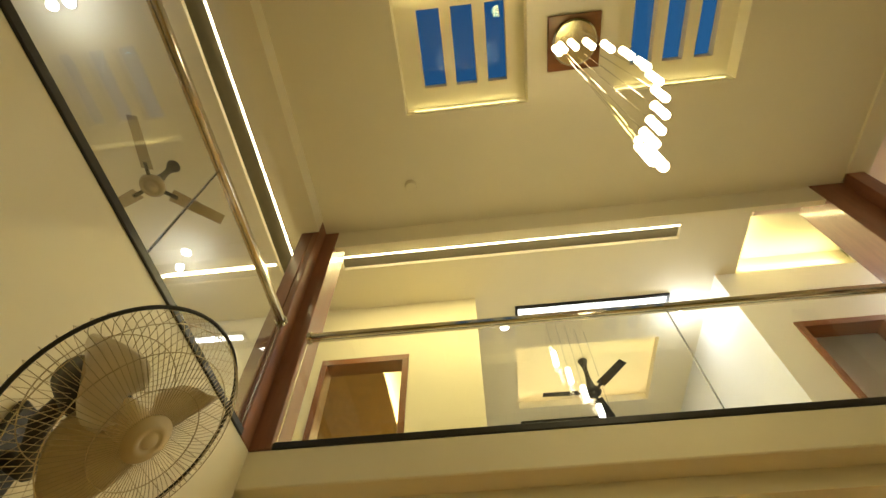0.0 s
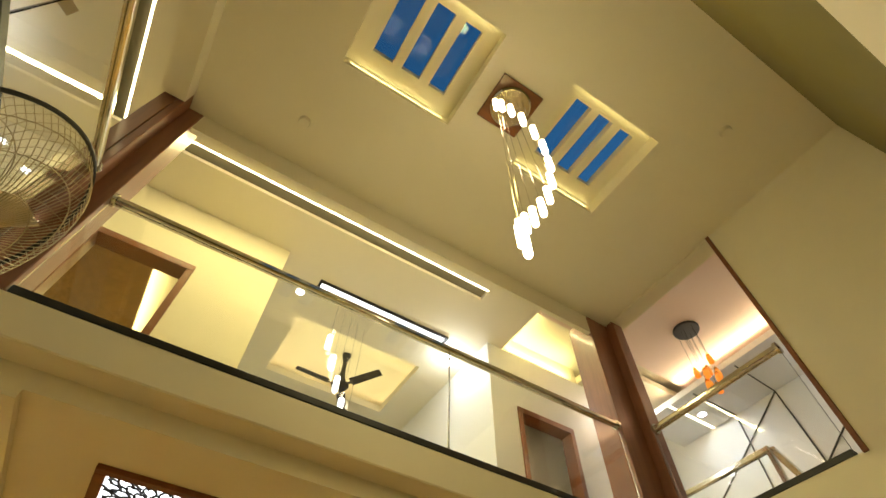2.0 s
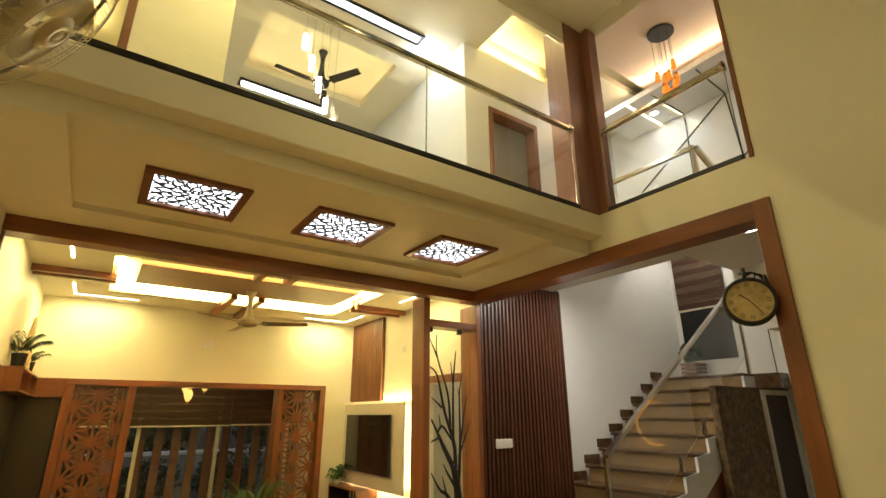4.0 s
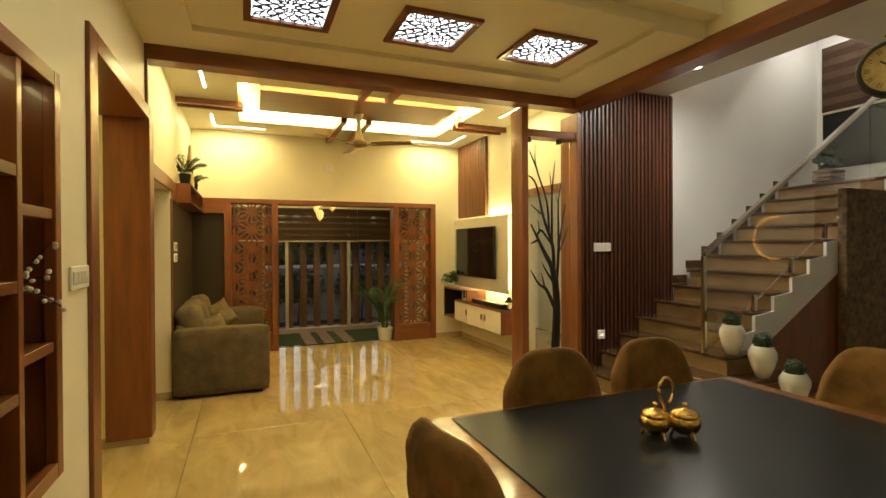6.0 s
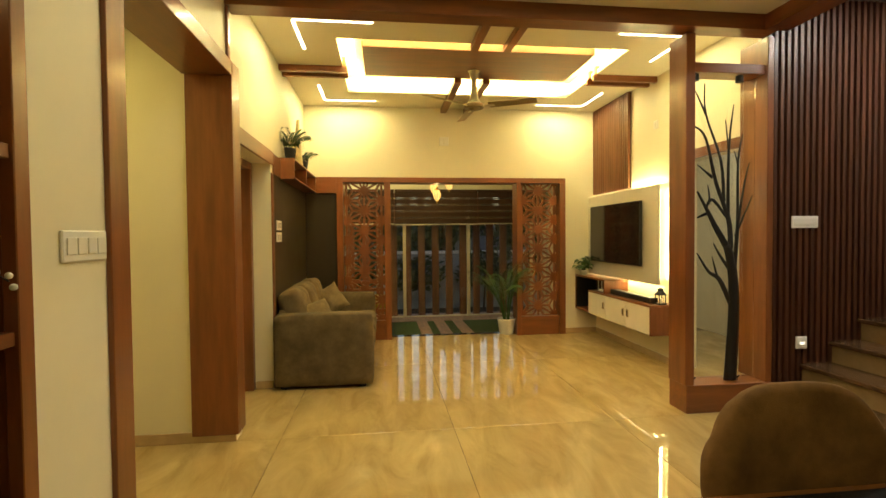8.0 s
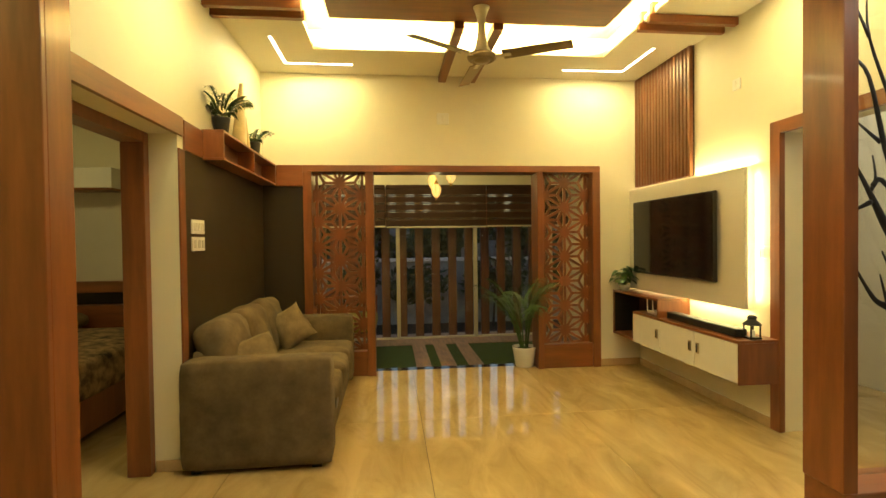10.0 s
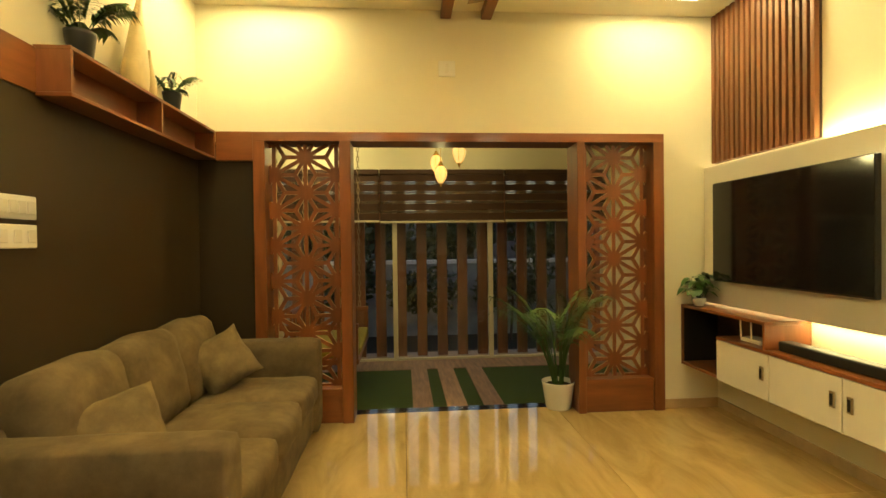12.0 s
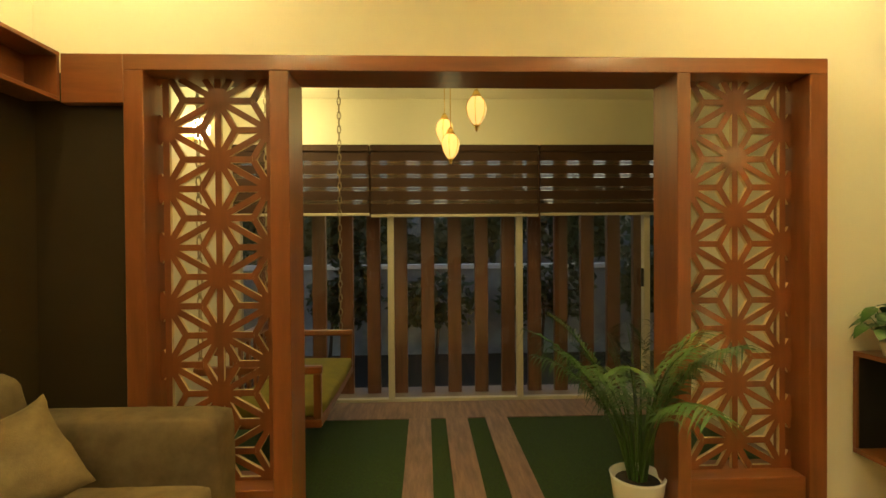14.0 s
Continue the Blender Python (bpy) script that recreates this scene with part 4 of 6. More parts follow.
# glass balustrade
t = thing("stair_railing", (4.1, 3.55, RISE * 3), "frameless glass stair railing with a steel handrail", "railing")
sl = RISE / RUN
bm = bmesh.new()
xa, xb = 4.12, XE + 0.05
za = RISE * 3 + 0.02
q = [(xa, za), (xa, za + 0.87), (xb, za + 0.87 + (xb - xa) * sl), (xb, za + (xb - xa) * sl)]
a = [bm.verts.new((x, 3.55, z)) for x, z in q]
b = [bm.verts.new((x, 3.56, z)) for x, z in q]
bm.faces.new(a)
bm.faces.new(b[::-1])
for k in range(4):
    bm.faces.new((a[k], b[k], b[(k + 1) % 4], a[(k + 1) % 4]))
bmesh.ops.recalc_face_normals(bm, faces=bm.faces)
unshadowed(part("glass", bm, GLASS, t, "clear glass panel"))
part("handrail", bar(bmesh.new(), (xa - 0.03, 3.555, za + 0.88), (xb, 3.555, za + 0.88 + (xb - xa + 0.03) * sl), 0.05, 0.035), STEEL, t, "polished steel handrail")
part("newel", B(xa - 0.05, xa - 0.01, 3.535, 3.575, RISE * 3, za + 0.87, bevel=0.006), STEEL, t)
part("newel", B(xb - 0.02, xb + 0.02, 3.535, 3.575, ZL, ZL + 1.05, bevel=0.006), STEEL, t)
for k in range(4):
    x = 4.75 + k * 0.53
    part("clamp", B(x - 0.02, x + 0.02, 3.53, 3.58, RISE * math.floor((x - SX0) / RUN + 1), RISE * math.floor((x - SX0) / RUN + 1) + 0.16, bevel=0.008), STEEL, t)
t = thing("landing_railing", (7.0, 3.25, ZL), "glass landing railing with a steel handrail", "railing")
unshadowed(part("glass", B(XE + 0.1, 7.7, 3.25, 3.26, ZL, ZL + 0.9), GLASS, t))
part("handrail", B(XE + 0.1, 7.7, 3.235, 3.275, ZL + 0.9, ZL + 0.935, bevel=0.005), STEEL, t)
# landing window with a striped blind
t = thing("landing_blind", (7.74, 4.34, 3.2), "brown and beige striped roller blind at the landing window", "blind")
for k in range(10):
    part("band", B(7.72, 7.735, 3.94, 4.70, 4.24 - 0.09 * (k + 1) + 0.004, 4.24 - 0.09 * k, bevel=0.001), BLINDDARK if k % 2 else BLINDMID, t)
part("bottom_bar", B(7.715, 7.74, 3.94, 4.70, 3.31, 3.337, bevel=0.003), ALU, t)
setting("window_landing", B(7.742, 7.749, 3.94, 4.70, 2.55, 3.33), BLACKGLOSS, "dark landing window pane", "window")
t = thing("crate_planter", (7.32, 4.4, ZL), "slatted wooden crate planter with green plant", "planter")
for k in range(4):
    part("slat", B(7.17, 7.47, 4.28, 4.5, ZL + 0.01 + k * 0.055, ZL + 0.05 + k * 0.055, bevel=0.003), PLANK, t)
bm = bmesh.new()
r = random.Random(8)


def clump(bm, c, rad, n, size, r):
    for _ in range(n):
        d = Vector((r.gauss(0, 1), r.gauss(0, 1), r.gauss(0, 1))).normalized() * rad * r.uniform(0.55, 1.05)
        p = Vector(c) + d
        s = size * r.uniform(0.6, 1.3)
        m = Euler((r.uniform(0, 6.3), r.uniform(0, 6.3), r.uniform(0, 6.3))).to_matrix()
        vs = [bm.verts.new(p + m @ Vector(q) * s) for q in ((-0.35, 0, 0), (0, -0.5, 0.08), (0.35, 0, 0), (0, 0.9, -0.05))]
        bm.faces.new(vs)
    return bm


part("plant", clump(bm, (7.32, 4.4, ZL + 0.36), 0.15, 260, 0.06, r), LEAFDARK, t)
# white framed door under the landing, ring lamp
t = thing("understair_door", (7.3, YN - 0.11, 0), "dark door in a white frame under the landing", "door")
for a in ((6.93, 6.99, 0, 2.06), (7.62, 7.68, 0, 2.06), (6.99, 7.62, 2.0, 2.06)):
    part("frame", B(a[0], a[1], YN - 0.135, YN - 0.10, a[2], a[3], bevel=0.003), LACQUER, t)
part("leaf", B(6.99, 7.62, YN - 0.115, YN - 0.101, 0.01, 2.0), SHADEWOOD, t)
t = thing("ring_lamp", (8.595, 1.15, 1.2), "glowing amber ring lamp on the far wall", "lamp")
part("ring", tube(bmesh.new(), [(8.58, 1.15 + 0.36 * math.cos(a), 1.62 + 0.36 * math.sin(a)) for a in [math.pi * (0.42 + 1.16 * k / 30) for k in range(31)]], 0.014, 6), NEON, t, smooth=True)


def topiary(x, y, z, s, h):
    t = thing("topiary_pot", (x, y, z), "white ceramic vase with a clipped dark green ball plant", "potted plant", "vases on the stairs")
    part("vase", lathe(bmesh.new(), [(0, 0), (0.055 * s, 0), (0.095 * s, 0.10 * h), (0.118 * s, 0.19 * h), (0.115 * s, 0.24 * h), (0.09 * s, 0.29 * h), (0.085 * s, 0.30 * h), (0.078 * s, 0.29 * h), (0, 0.28 * h)], x, y, z, 32), POTWHITE, t, smooth=True)
    b = bmesh.new()
    bmesh.ops.create_icosphere(b, subdivisions=3, radius=0.075 * s, matrix=Matrix.Translation((x, y, z + 0.34 * h)))
    r = random.Random(int(x * 100))
    for v in b.verts:
        d = v.co - Vector((x, y, z + 0.34 * h))
        v.co += d.normalized() * noise.noise(v.co * 60) * 0.012
    clump(b, (x, y, z + 0.34 * h), 0.085 * s, 420, 0.016, r)
    part("plant", b, LEAFDARK, t)


topiary(4.29, 3.43, RISE * 3, 0.90, 0.90)
topiary(4.42, 3.24, RISE * 2, 0.96, 0.92)
topiary(4.50, 3.02, RISE * 1, 0.98, 0.86)

# ---- station clock ----
CX, CY, CZ = 3.345, 1.80, 2.42
t = thing("station_clock", (XV - 0.02, 1.76, CZ), "black double faced station clock on a scroll bracket", "clock")
cm = Matrix.Translation((CX, CY, CZ)) @ Euler((0, radians(90), radians(28))).to_matrix().to_4x4() @ Matrix.Scale(0.74, 4)


def turned(bm, m):
    bmesh.ops.transform(bm, matrix=m, verts=bm.verts)
    return bm


part("case", turned(lathe(bmesh.new(), [(0.165, -0.05), (0.19, -0.055), (0.195, -0.03), (0.18, 0), (0.195, 0.03), (0.19, 0.055), (0.165, 0.05)], 0, 0, 0, 40), cm), BLACK, t, smooth=True)
DIAL = material("aged_cream_dial", (0.62, 0.47, 0.22), 0.5, vary=0.12, scale=9, bump=0)
for s in (-1, 1):
    f = part("dial", turned(lathe(bmesh.new(), [(0, 0.04 * s), (0.166, 0.04 * s)], 0, 0, 0, 40), cm), DIAL, t, "aged cream dial")
    for k in range(12):
        a = 2 * math.pi * k / 12
        bm = bmesh.new()
        for w in ((-0.008, 0.008) if k % 3 else (-0.012, 0, 0.012)):
            u, v = Vector((math.cos(a), math.sin(a), 0)), Vector((-math.sin(a), math.cos(a), 0))
            bar(bm, u * 0.115 + v * w + Vector((0, 0, 0.043 * s)), u * 0.148 + v * w + Vector((0, 0, 0.043 * s)), 0.004, 0.002)
        part("numeral", turned(bm, cm), BLACK, f)
    for a, ln, wd in ((2.3, 0.085, 0.010), (-0.6 if s < 0 else 3.9, 0.125, 0.007)):
        part("clock_hand", turned(bar(bmesh.new(), (0, 0, 0.046 * s), (ln * math.cos(a), ln * math.sin(a), 0.046 * s), wd, 0.002), cm), BLACK, f)
bm = tube(bmesh.new(), [(CX, CY, CZ + 0.13), (CX, CY, CZ + 0.21)], 0.012, 8)
tube(bm, [(CX, CY - 0.04, CZ + 0.175), (CX, CY + 0.03, CZ + 0.18)], 0.006, 6)
tube(bm, [(CX, CY, CZ + 0.16), (CX + 0.03, CY - 0.03, CZ + 0.18), (CX + 0.07, CY - 0.06, CZ + 0.165), (CX + 0.10, CY - 0.075, CZ + 0.12), (XV - 0.02, 1.74, CZ + 0.05)], 0.008, 8)
tube(bm, [(CX + 0.055 + 0.022 * math.cos(a), CY - 0.05 - 0.01 * math.cos(a), CZ + 0.145 + 0.022 * math.sin(a)) for a in [0.5 * k for k in range(13)]], 0.005, 6)
tube(bm, [(XV - 0.022, 1.70, CZ - 0.02), (XV - 0.022, 1.72, CZ + 0.16)], 0.012, 6)
part("bracket", bm, BLACK, t, "black scroll bracket", smooth=True)

# ---- lattice ceiling lights ----


def lattice_light(cx, cy, z):
    t = thing("lattice_light", (cx, cy, z), "square ceiling light behind a carved floral lattice in a wooden frame", "ceiling light", "lattice lights")
    h = 0.287
    for a in ((-h, h, -h, -h + 0.05), (-h, h, h - 0.05, h), (-h, -h + 0.05, -h + 0.05, h - 0.05), (h - 0.05, h, -h + 0.05, h - 0.05)):
        part("frame", B(cx + a[0], cx + a[1], cy + a[2], cy + a[3], z - 0.022, z + 0.006, bevel=0.003), TEAK, t)
    part("diffuser", B(cx - h + 0.05, cx + h - 0.05, cy - h + 0.05, cy + h - 0.05, z + 0.001, z + 0.006), PANEL, t, "glowing white panel")
    bm = bmesh.new()
    q = h - 0.05

    def strip(pts, w):
        for a, b in zip(pts, pts[1:]):
            if max(abs(a[0]), abs(a[1]), abs(b[0]), abs(b[1])) <= q:
                bar(bm, (cx + a[0], cy + a[1], z - 0.004), (cx + b[0], cy + b[1], z - 0.004), w, 0.005)
    for ring, (r0, r1, n) in enumerate(((0.03, 0.085, 8), (0.068, 0.15, 10), (0.125, 0.215, 14), (0.185, 0.28, 18), (0.25, 0.35, 22))):
        for k in range(n):
            a0 = 2 * math.pi * (k + 0.5 * (ring % 2)) / n
            wd = math.pi / n * 0.92
            for s in (-1, 1):
                pts = []
                for j in range(6):
                    u = j / 5
                    rr = r0 + (r1 - r0) * u
                    ang = a0 + s * wd * math.sin(math.pi * (0.12 + 0.88 * u)) ** 0.8 * (1 - 0.25 * u)
                    pts.append((rr * math.cos(ang), rr * math.sin(ang)))
                strip(pts, 0.0105)
    part("lattice", bm, BLACK, t, "dark carved petals")


for x in (0.504, 1.492, 2.465):
    lattice_light(x, 3.652, 3.088)

# ---- pedestal style wall fan ----
FC = Vector((-0.075, 1.66, 2.62))
fd = Vector((1.0, 0.08, -0.70))
fm = Matrix.Translation(FC) @ fd.normalized().to_track_quat('Z', 'Y').to_matrix().to_4x4()
t = thing("wall_fan", (XL, 1.80, 2.72), "cream wall fan in a dark wire cage", "fan")
R = 0.245
bm = bmesh.new()
for rr, z in ((0.105, 0.0755), (0.175, 0.062), (0.225, 0.036), (0.15, -0.092)):
    tube(bm, [fm @ Vector((rr * math.cos(2 * math.pi * k / 40), rr * math.sin(2 * math.pi * k / 40), z)) for k in range(40)], 0.0013, 4, True)
FANWIRE = material("chromed_fan_wire", (0.50, 0.42, 0.26), 0.3, 0.6, vary=0.03, bump=0)
cage = part("cage", bm, FANWIRE, t, "thin wire cage")
for k in range(96):
    a = 2 * math.pi * k / 96
    c, s = math.cos(a), math.sin(a)
    part("wire", tube(bmesh.new(), [fm @ Vector((q * c, q * s, h)) for q, h in ((0.05, 0.075), (0.12, 0.074), (0.18, 0.061), (0.22, 0.04), (0.241, 0.004))], 0.0008, 4), FANWIRE, cage)
for k in range(48):
    a = 2 * math.pi * (k + 0.5) / 48
    c, s = math.cos(a), math.sin(a)
    part("wire", tube(bmesh.new(), [fm @ Vector((q * c, q * s, h)) for q, h in ((0.07, -0.10), (0.18, -0.085), (0.225, -0.05), (0.241, -0.004))], 0.0008, 4), FANWIRE, cage)
part("rim", tube(bmesh.new(), [fm @ Vector((R * math.cos(2 * math.pi * k / 72), R * math.sin(2 * math.pi * k / 72), 0)) for k in range(72)], 0.0045, 8, True), BLACK, t, smooth=True)
part("badge", turned(lathe(bmesh.new(), [(0, 0.085), (0.016, 0.085), (0.019, 0.081), (0.022, 0.086), (0.034, 0.085), (0.039, 0.076), (0.05, 0.074), (0.05, 0.07), (0, 0.068)], 0, 0, 0, 28), fm), CREAMFAN, t, "cream round badge", smooth=True)
for k in range(3):
    bm = bmesh.new()
    g = []
    for j in range(9):
        u = j / 8
        row = []
        for i in range(7):
            v = i / 6 - 0.5
            wd = 0.03 + 0.15 * math.sin(math.pi * min(1, 0.15 + 0.8 * u)) * (0.75 + 0.25 * u)
            rr = 0.03 + 0.185 * u - 0.05 * (2 * v) ** 2 * u
            an = 2 * math.pi * k / 3 + 0.7 + v * wd / max(rr, 0.06) * 1.15 + 0.25 * u
            row.append(bm.verts.new(fm @ Vector((rr * math.cos(an), rr * math.sin(an), -0.015 + v * 0.07 * (1 - 0.3 * u)))))
        g.append(row)
    for j in range(8):
        for i in range(6):
            bm.faces.new((g[j][i], g[j][i + 1], g[j + 1][i + 1], g[j + 1][i]))
    bmesh.ops.solidify(bm, geom=bm.faces[:], thickness=0.003)
    part("blade", bm, CREAMFAN, t, "broad cream plastic blade", smooth=True)
part("hub", turned(lathe(bmesh.new(), [(0, 0.03), (0.03, 0.03), (0.038, 0.015), (0.038, -0.03), (0, -0.03)], 0, 0, 0, 24), fm), CREAMFAN, t, smooth=True)
part("motor", turned(lathe(bmesh.new(), [(0, -0.10), (0.06, -0.10), (0.065, -0.15), (0.05, -0.22), (0, -0.235)], 0, 0, 0, 24), fm), BLACK, t, "black motor housing", smooth=True)
part("arm", tube(bmesh.new(), [fm @ Vector((0, 0, -0.18)), fm @ Vector((0, 0, -0.18)) + Vector((-0.06, 0.02, -0.08)), Vector((XL + 0.10, 1.80, 2.62)), Vector((XL + 0.02, 1.80, 2.66))], 0.022, 10), BLACK, t, smooth=True)
part("wall_plate", B(XL, XL + 0.03, 1.74, 1.86, 2.56, 2.78, bevel=0.008), BLACK, t)

# ---- spiral chandelier in the void ----
t = thing("spiral_chandelier", (1.41, 1.62, ZV), "spiral chandelier of glowing crystal drops under a wooden square", "chandelier")
part("backing", B(1.25, 1.575, 1.46, 1.79, ZV - 0.025, ZV - 0.001, bevel=0.003), TEAKH, t, "square wooden backing")
part("canopy", lathe(bmesh.new(), [(0, -0.06), (0.13, -0.06), (0.14, -0.05), (0.14, -0.026), (0, -0.026)], 1.41, 1.62, ZV, 36), STEEL, t, "round polished steel canopy", smooth=False)
for k in range(15):
    u = k / 14
    a = radians(175 + 365 * u)
    x, y, z = 1.41 + 0.145 * math.cos(a), 1.605 + 0.085 * math.sin(a), 5.03 - 1.58 * u ** 1.05
    part("wire", tube(bmesh.new(), [(1.41 + 0.09 * math.cos(a), 1.62 + 0.09 * math.sin(a), ZV - 0.06), (x, y, z + 0.07)], 0.0016, 4), STEEL, t)
    d = part("drop", lathe(bmesh.new(), [(0, 0.07), (0.016, 0.07), (0.018, 0.06), (0.018, -0.06), (0.015, -0.07), (0, -0.072)], x, y, z, 12), BULBGLOW, t, "glowing crystal cylinder", smooth=True)
    part("cap", lathe(bmesh.new(), [(0, 0.09), (0.012, 0.09), (0.022, 0.071), (0, 0.0705)], x, y, z, 12), STEEL, d)
for x, y in ((2.82, 0.95), (0.25, 2.5)):
    tt = thing("smoke_detector", (x, y, ZV), "small round cream detector on the void ceiling", "detector", "detectors")
    part("body", lathe(bmesh.new(), [(0, -0.03), (0.035, -0.03), (0.045, -0.005), (0.045, 0), (0, 0)], x, y, ZV, 20), CEILING, tt)

# ---- living room ceiling ----
t = thing("ceiling_board", (1.49, 6.12, ZC), "hanging brown wooden ceiling board over the lit tray", "ceiling panel")
part("board", B(0.37, 2.60, 5.72, 6.54, ZC - 0.012, ZC + 0.068, bevel=0.004), TEAKH, t)
for x in (0.9, 2.1):
    part("hanger", B(x - 0.03, x + 0.03, 6.08, 6.16, ZC + 0.068, ZC + 0.22), CEILING, t)
for nm, a in (("batten", (1.355, 1.425, 4.74, 5.60, 3.085, 3.149)), ("batten", (1.66, 1.73, 4.74, 5.60, 3.085, 3.149)),
              ("batten", (1.345, 1.425, 6.52, YF, 3.085, 3.149)), ("batten", (1.66, 1.74, 6.52, YF, 3.085, 3.149)),
              ("batten", (XL, 0.20, 6.28, 6.33, 3.085, 3.149)), ("batten", (XL, 0.20, 6.44, 6.49, 3.085, 3.149)),
              ("batten", (2.84, XR, 6.28, 6.33, 3.085, 3.149)), ("batten", (2.84, XR, 6.44, 6.49, 3.085, 3.149))):
    tt = thing("ceiling_batten", ((a[0] + a[1]) / 2, (a[2] + a[3]) / 2, 3.149), "red-brown wooden batten across the ceiling", "batten", "ceiling battens")
    part("batten", B(*a, bevel=0.003), TEAKY if a[3] - a[2] > 0.3 else TEAKH, tt)
    if a[1] - a[0] > 0.5:
        u = a[1] - 0.05 if a[0] < 0 else a[0] + 0.05
        part("upright", B(u - 0.03, u + 0.03, a[2] + 0.001, a[3] - 0.001, 3.149, 3.24), TEAK, tt)
for k, (x, y, sx, sy) in enumerate(((-0.16, 5.24, 1, 1), (-0.17, 7.57, 1, -1), (3.25, 7.57, -1, -1), (3.25, 5.24, -1, 1))):
    tt = thing("led_strip", (x, y, ZC), "L-shaped warm light strip set flush in the ceiling", "strip light", "ceiling light strips")
    part("strip", B(x, x + sx * 0.64, y - 0.012, y + 0.012, ZC - 0.003, ZC + 0.001), STRIP, tt)
    part("strip", B(x - 0.012, x + 0.012, y + sy * 0.013, y + sy * 0.62, ZC - 0.003, ZC + 0.001), STRIP, tt)
tt = thing("cove_led", (1.5, 6.4, ZC + 0.05), "warm light strip hidden in the ceiling tray", "strip light")
for a in ((TX0 - 0.05, TX1 + 0.05, TY1 + 0.03, TY1 + 0.05), (TX0 - 0.05, TX1 + 0.05, TY0 - 0.05, TY0 - 0.03), (TX0 - 0.05, TX0 - 0.03, TY0, TY1), (TX1 + 0.03, TX1 + 0.05, TY0, TY1)):
    part("strip", B(a[0], a[1], a[2], a[3], ZC + 0.051, ZC + 0.06), COVE, tt)


def ceiling_fan(x, y, ztop, zhub, mat, blade, turn, ln, label):
    t = thing("ceiling_fan", (x, y, ztop), label, "fan", "ceiling fans")
    d = ztop - zhub
    part("canopy", lathe(bmesh.new(), [(0, 0), (0.062, 0), (0.055, -0.012), (0.03, -d * 0.22), (0.026, -d * 0.32), (0.03, -d * 0.55), (0.05, -d * 0.8), (0.078, -d + 0.03), (0, -d + 0.03)], x, y, ztop, 24), mat, t, smooth=True)
    part("motor", lathe(bmesh.new(), [(0, 0.032), (0.075, 0.03), (0.105, 0.018), (0.112, 0), (0.10, -0.02), (0.075, -0.03), (0.072, -0.024), (0.055, -0.026), (0.05, -0.038), (0, -0.042)], x, y, zhub, 32), blade, t, smooth=True)
    for k in range(3):
        a = radians(turn + 120 * k)
        m = Matrix.Translation((x, y, zhub)) @ Matrix.Rotation(a, 4, 'Z') @ Matrix.Rotation(radians(-13), 4, 'X')
        bm = box(bmesh.new(), 0.16, ln, -0.055, 0.055, -0.004, 0.004, bevel=0.003)
        for v in bm.verts:
            u = (v.co.x - 0.16) / (ln - 0.16)
            v.co.y *= 0.75 + 0.5 * math.sin(math.pi * min(1, 0.2 + 0.7 * u))
        b = part("blade", turned(bm, m), blade, t, "long tapering blade")
        part("blade_iron", turned(box(bmesh.new(), 0.07, 0.22, -0.018, 0.018, -0.010, -0.004, bevel=0.002), m), mat, b)
    return t


ceiling_fan(1.515, 6.28, ZC - 0.013, 2.77, PALEMETAL, FANBLADE, -27, 0.66, "bronze ceiling fan with three long blades")

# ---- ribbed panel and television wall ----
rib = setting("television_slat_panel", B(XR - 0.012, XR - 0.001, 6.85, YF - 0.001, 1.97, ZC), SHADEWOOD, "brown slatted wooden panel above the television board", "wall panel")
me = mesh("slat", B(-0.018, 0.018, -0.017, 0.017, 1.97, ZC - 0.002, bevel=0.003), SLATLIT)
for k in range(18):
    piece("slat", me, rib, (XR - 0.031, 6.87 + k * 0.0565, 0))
t = thing("television_board", (XR, 6.98, 0.86), "pale grey glossy backlit board on the wall", "wall panel")
part("board", B(3.46, 3.49, 6.07, YF - 0.01, 0.86, 1.93, bevel=0.003), BOARD, t)
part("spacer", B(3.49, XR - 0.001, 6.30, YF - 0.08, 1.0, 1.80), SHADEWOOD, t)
part("led_strip", B(3.53, 3.545, 6.16, 6.18, 0.92, 1.90), COVE, t)
part("led_strip", B(3.53, 3.545, 6.18, YF - 0.02, 0.90, 0.92), COVE, t)
part("led_strip", B(3.53, 3.545, 6.18, YF - 0.02, 1.88, 1.90), COVE, t)
t = thing("television", (3.46, 7.0, 1.04), "large flat black television on the backlit board", "television")
part("body", B(3.408, 3.44, 6.345, 7.648, 1.043, 1.786, bevel=0.006), BLACK, t)
part("screen", B(3.402, 3.409, 6.352, 7.641, 1.055, 1.780, bevel=0.001), BLACKGLOSS, t, "glossy black screen")
part("mount", B(3.44, 3.46, 6.8, 7.2, 1.25, 1.55), BLACK, t)
t = thing("television_cabinet", (XR, 6.8, 0.35), "floating wooden cabinet with white lacquered doors", "cabinet")
CB0, CB1, CZ0, CZ1 = 5.885, YF - 0.004, 0.352, 0.645
part("body", B(3.285, XR - 0.001, CB0, 7.40, CZ0, CZ1, bevel=0.003), TEAKY, t)
part("top", B(3.262, XR - 0.001, CB0 - 0.01, 7.40, CZ1, CZ1 + 0.022, bevel=0.003), TEAKY, t)
part("side_panel", B(3.262, XR - 0.001, CB0 - 0.012, CB0, CZ0 - 0.002, CZ1 + 0.001), TEAK, t)
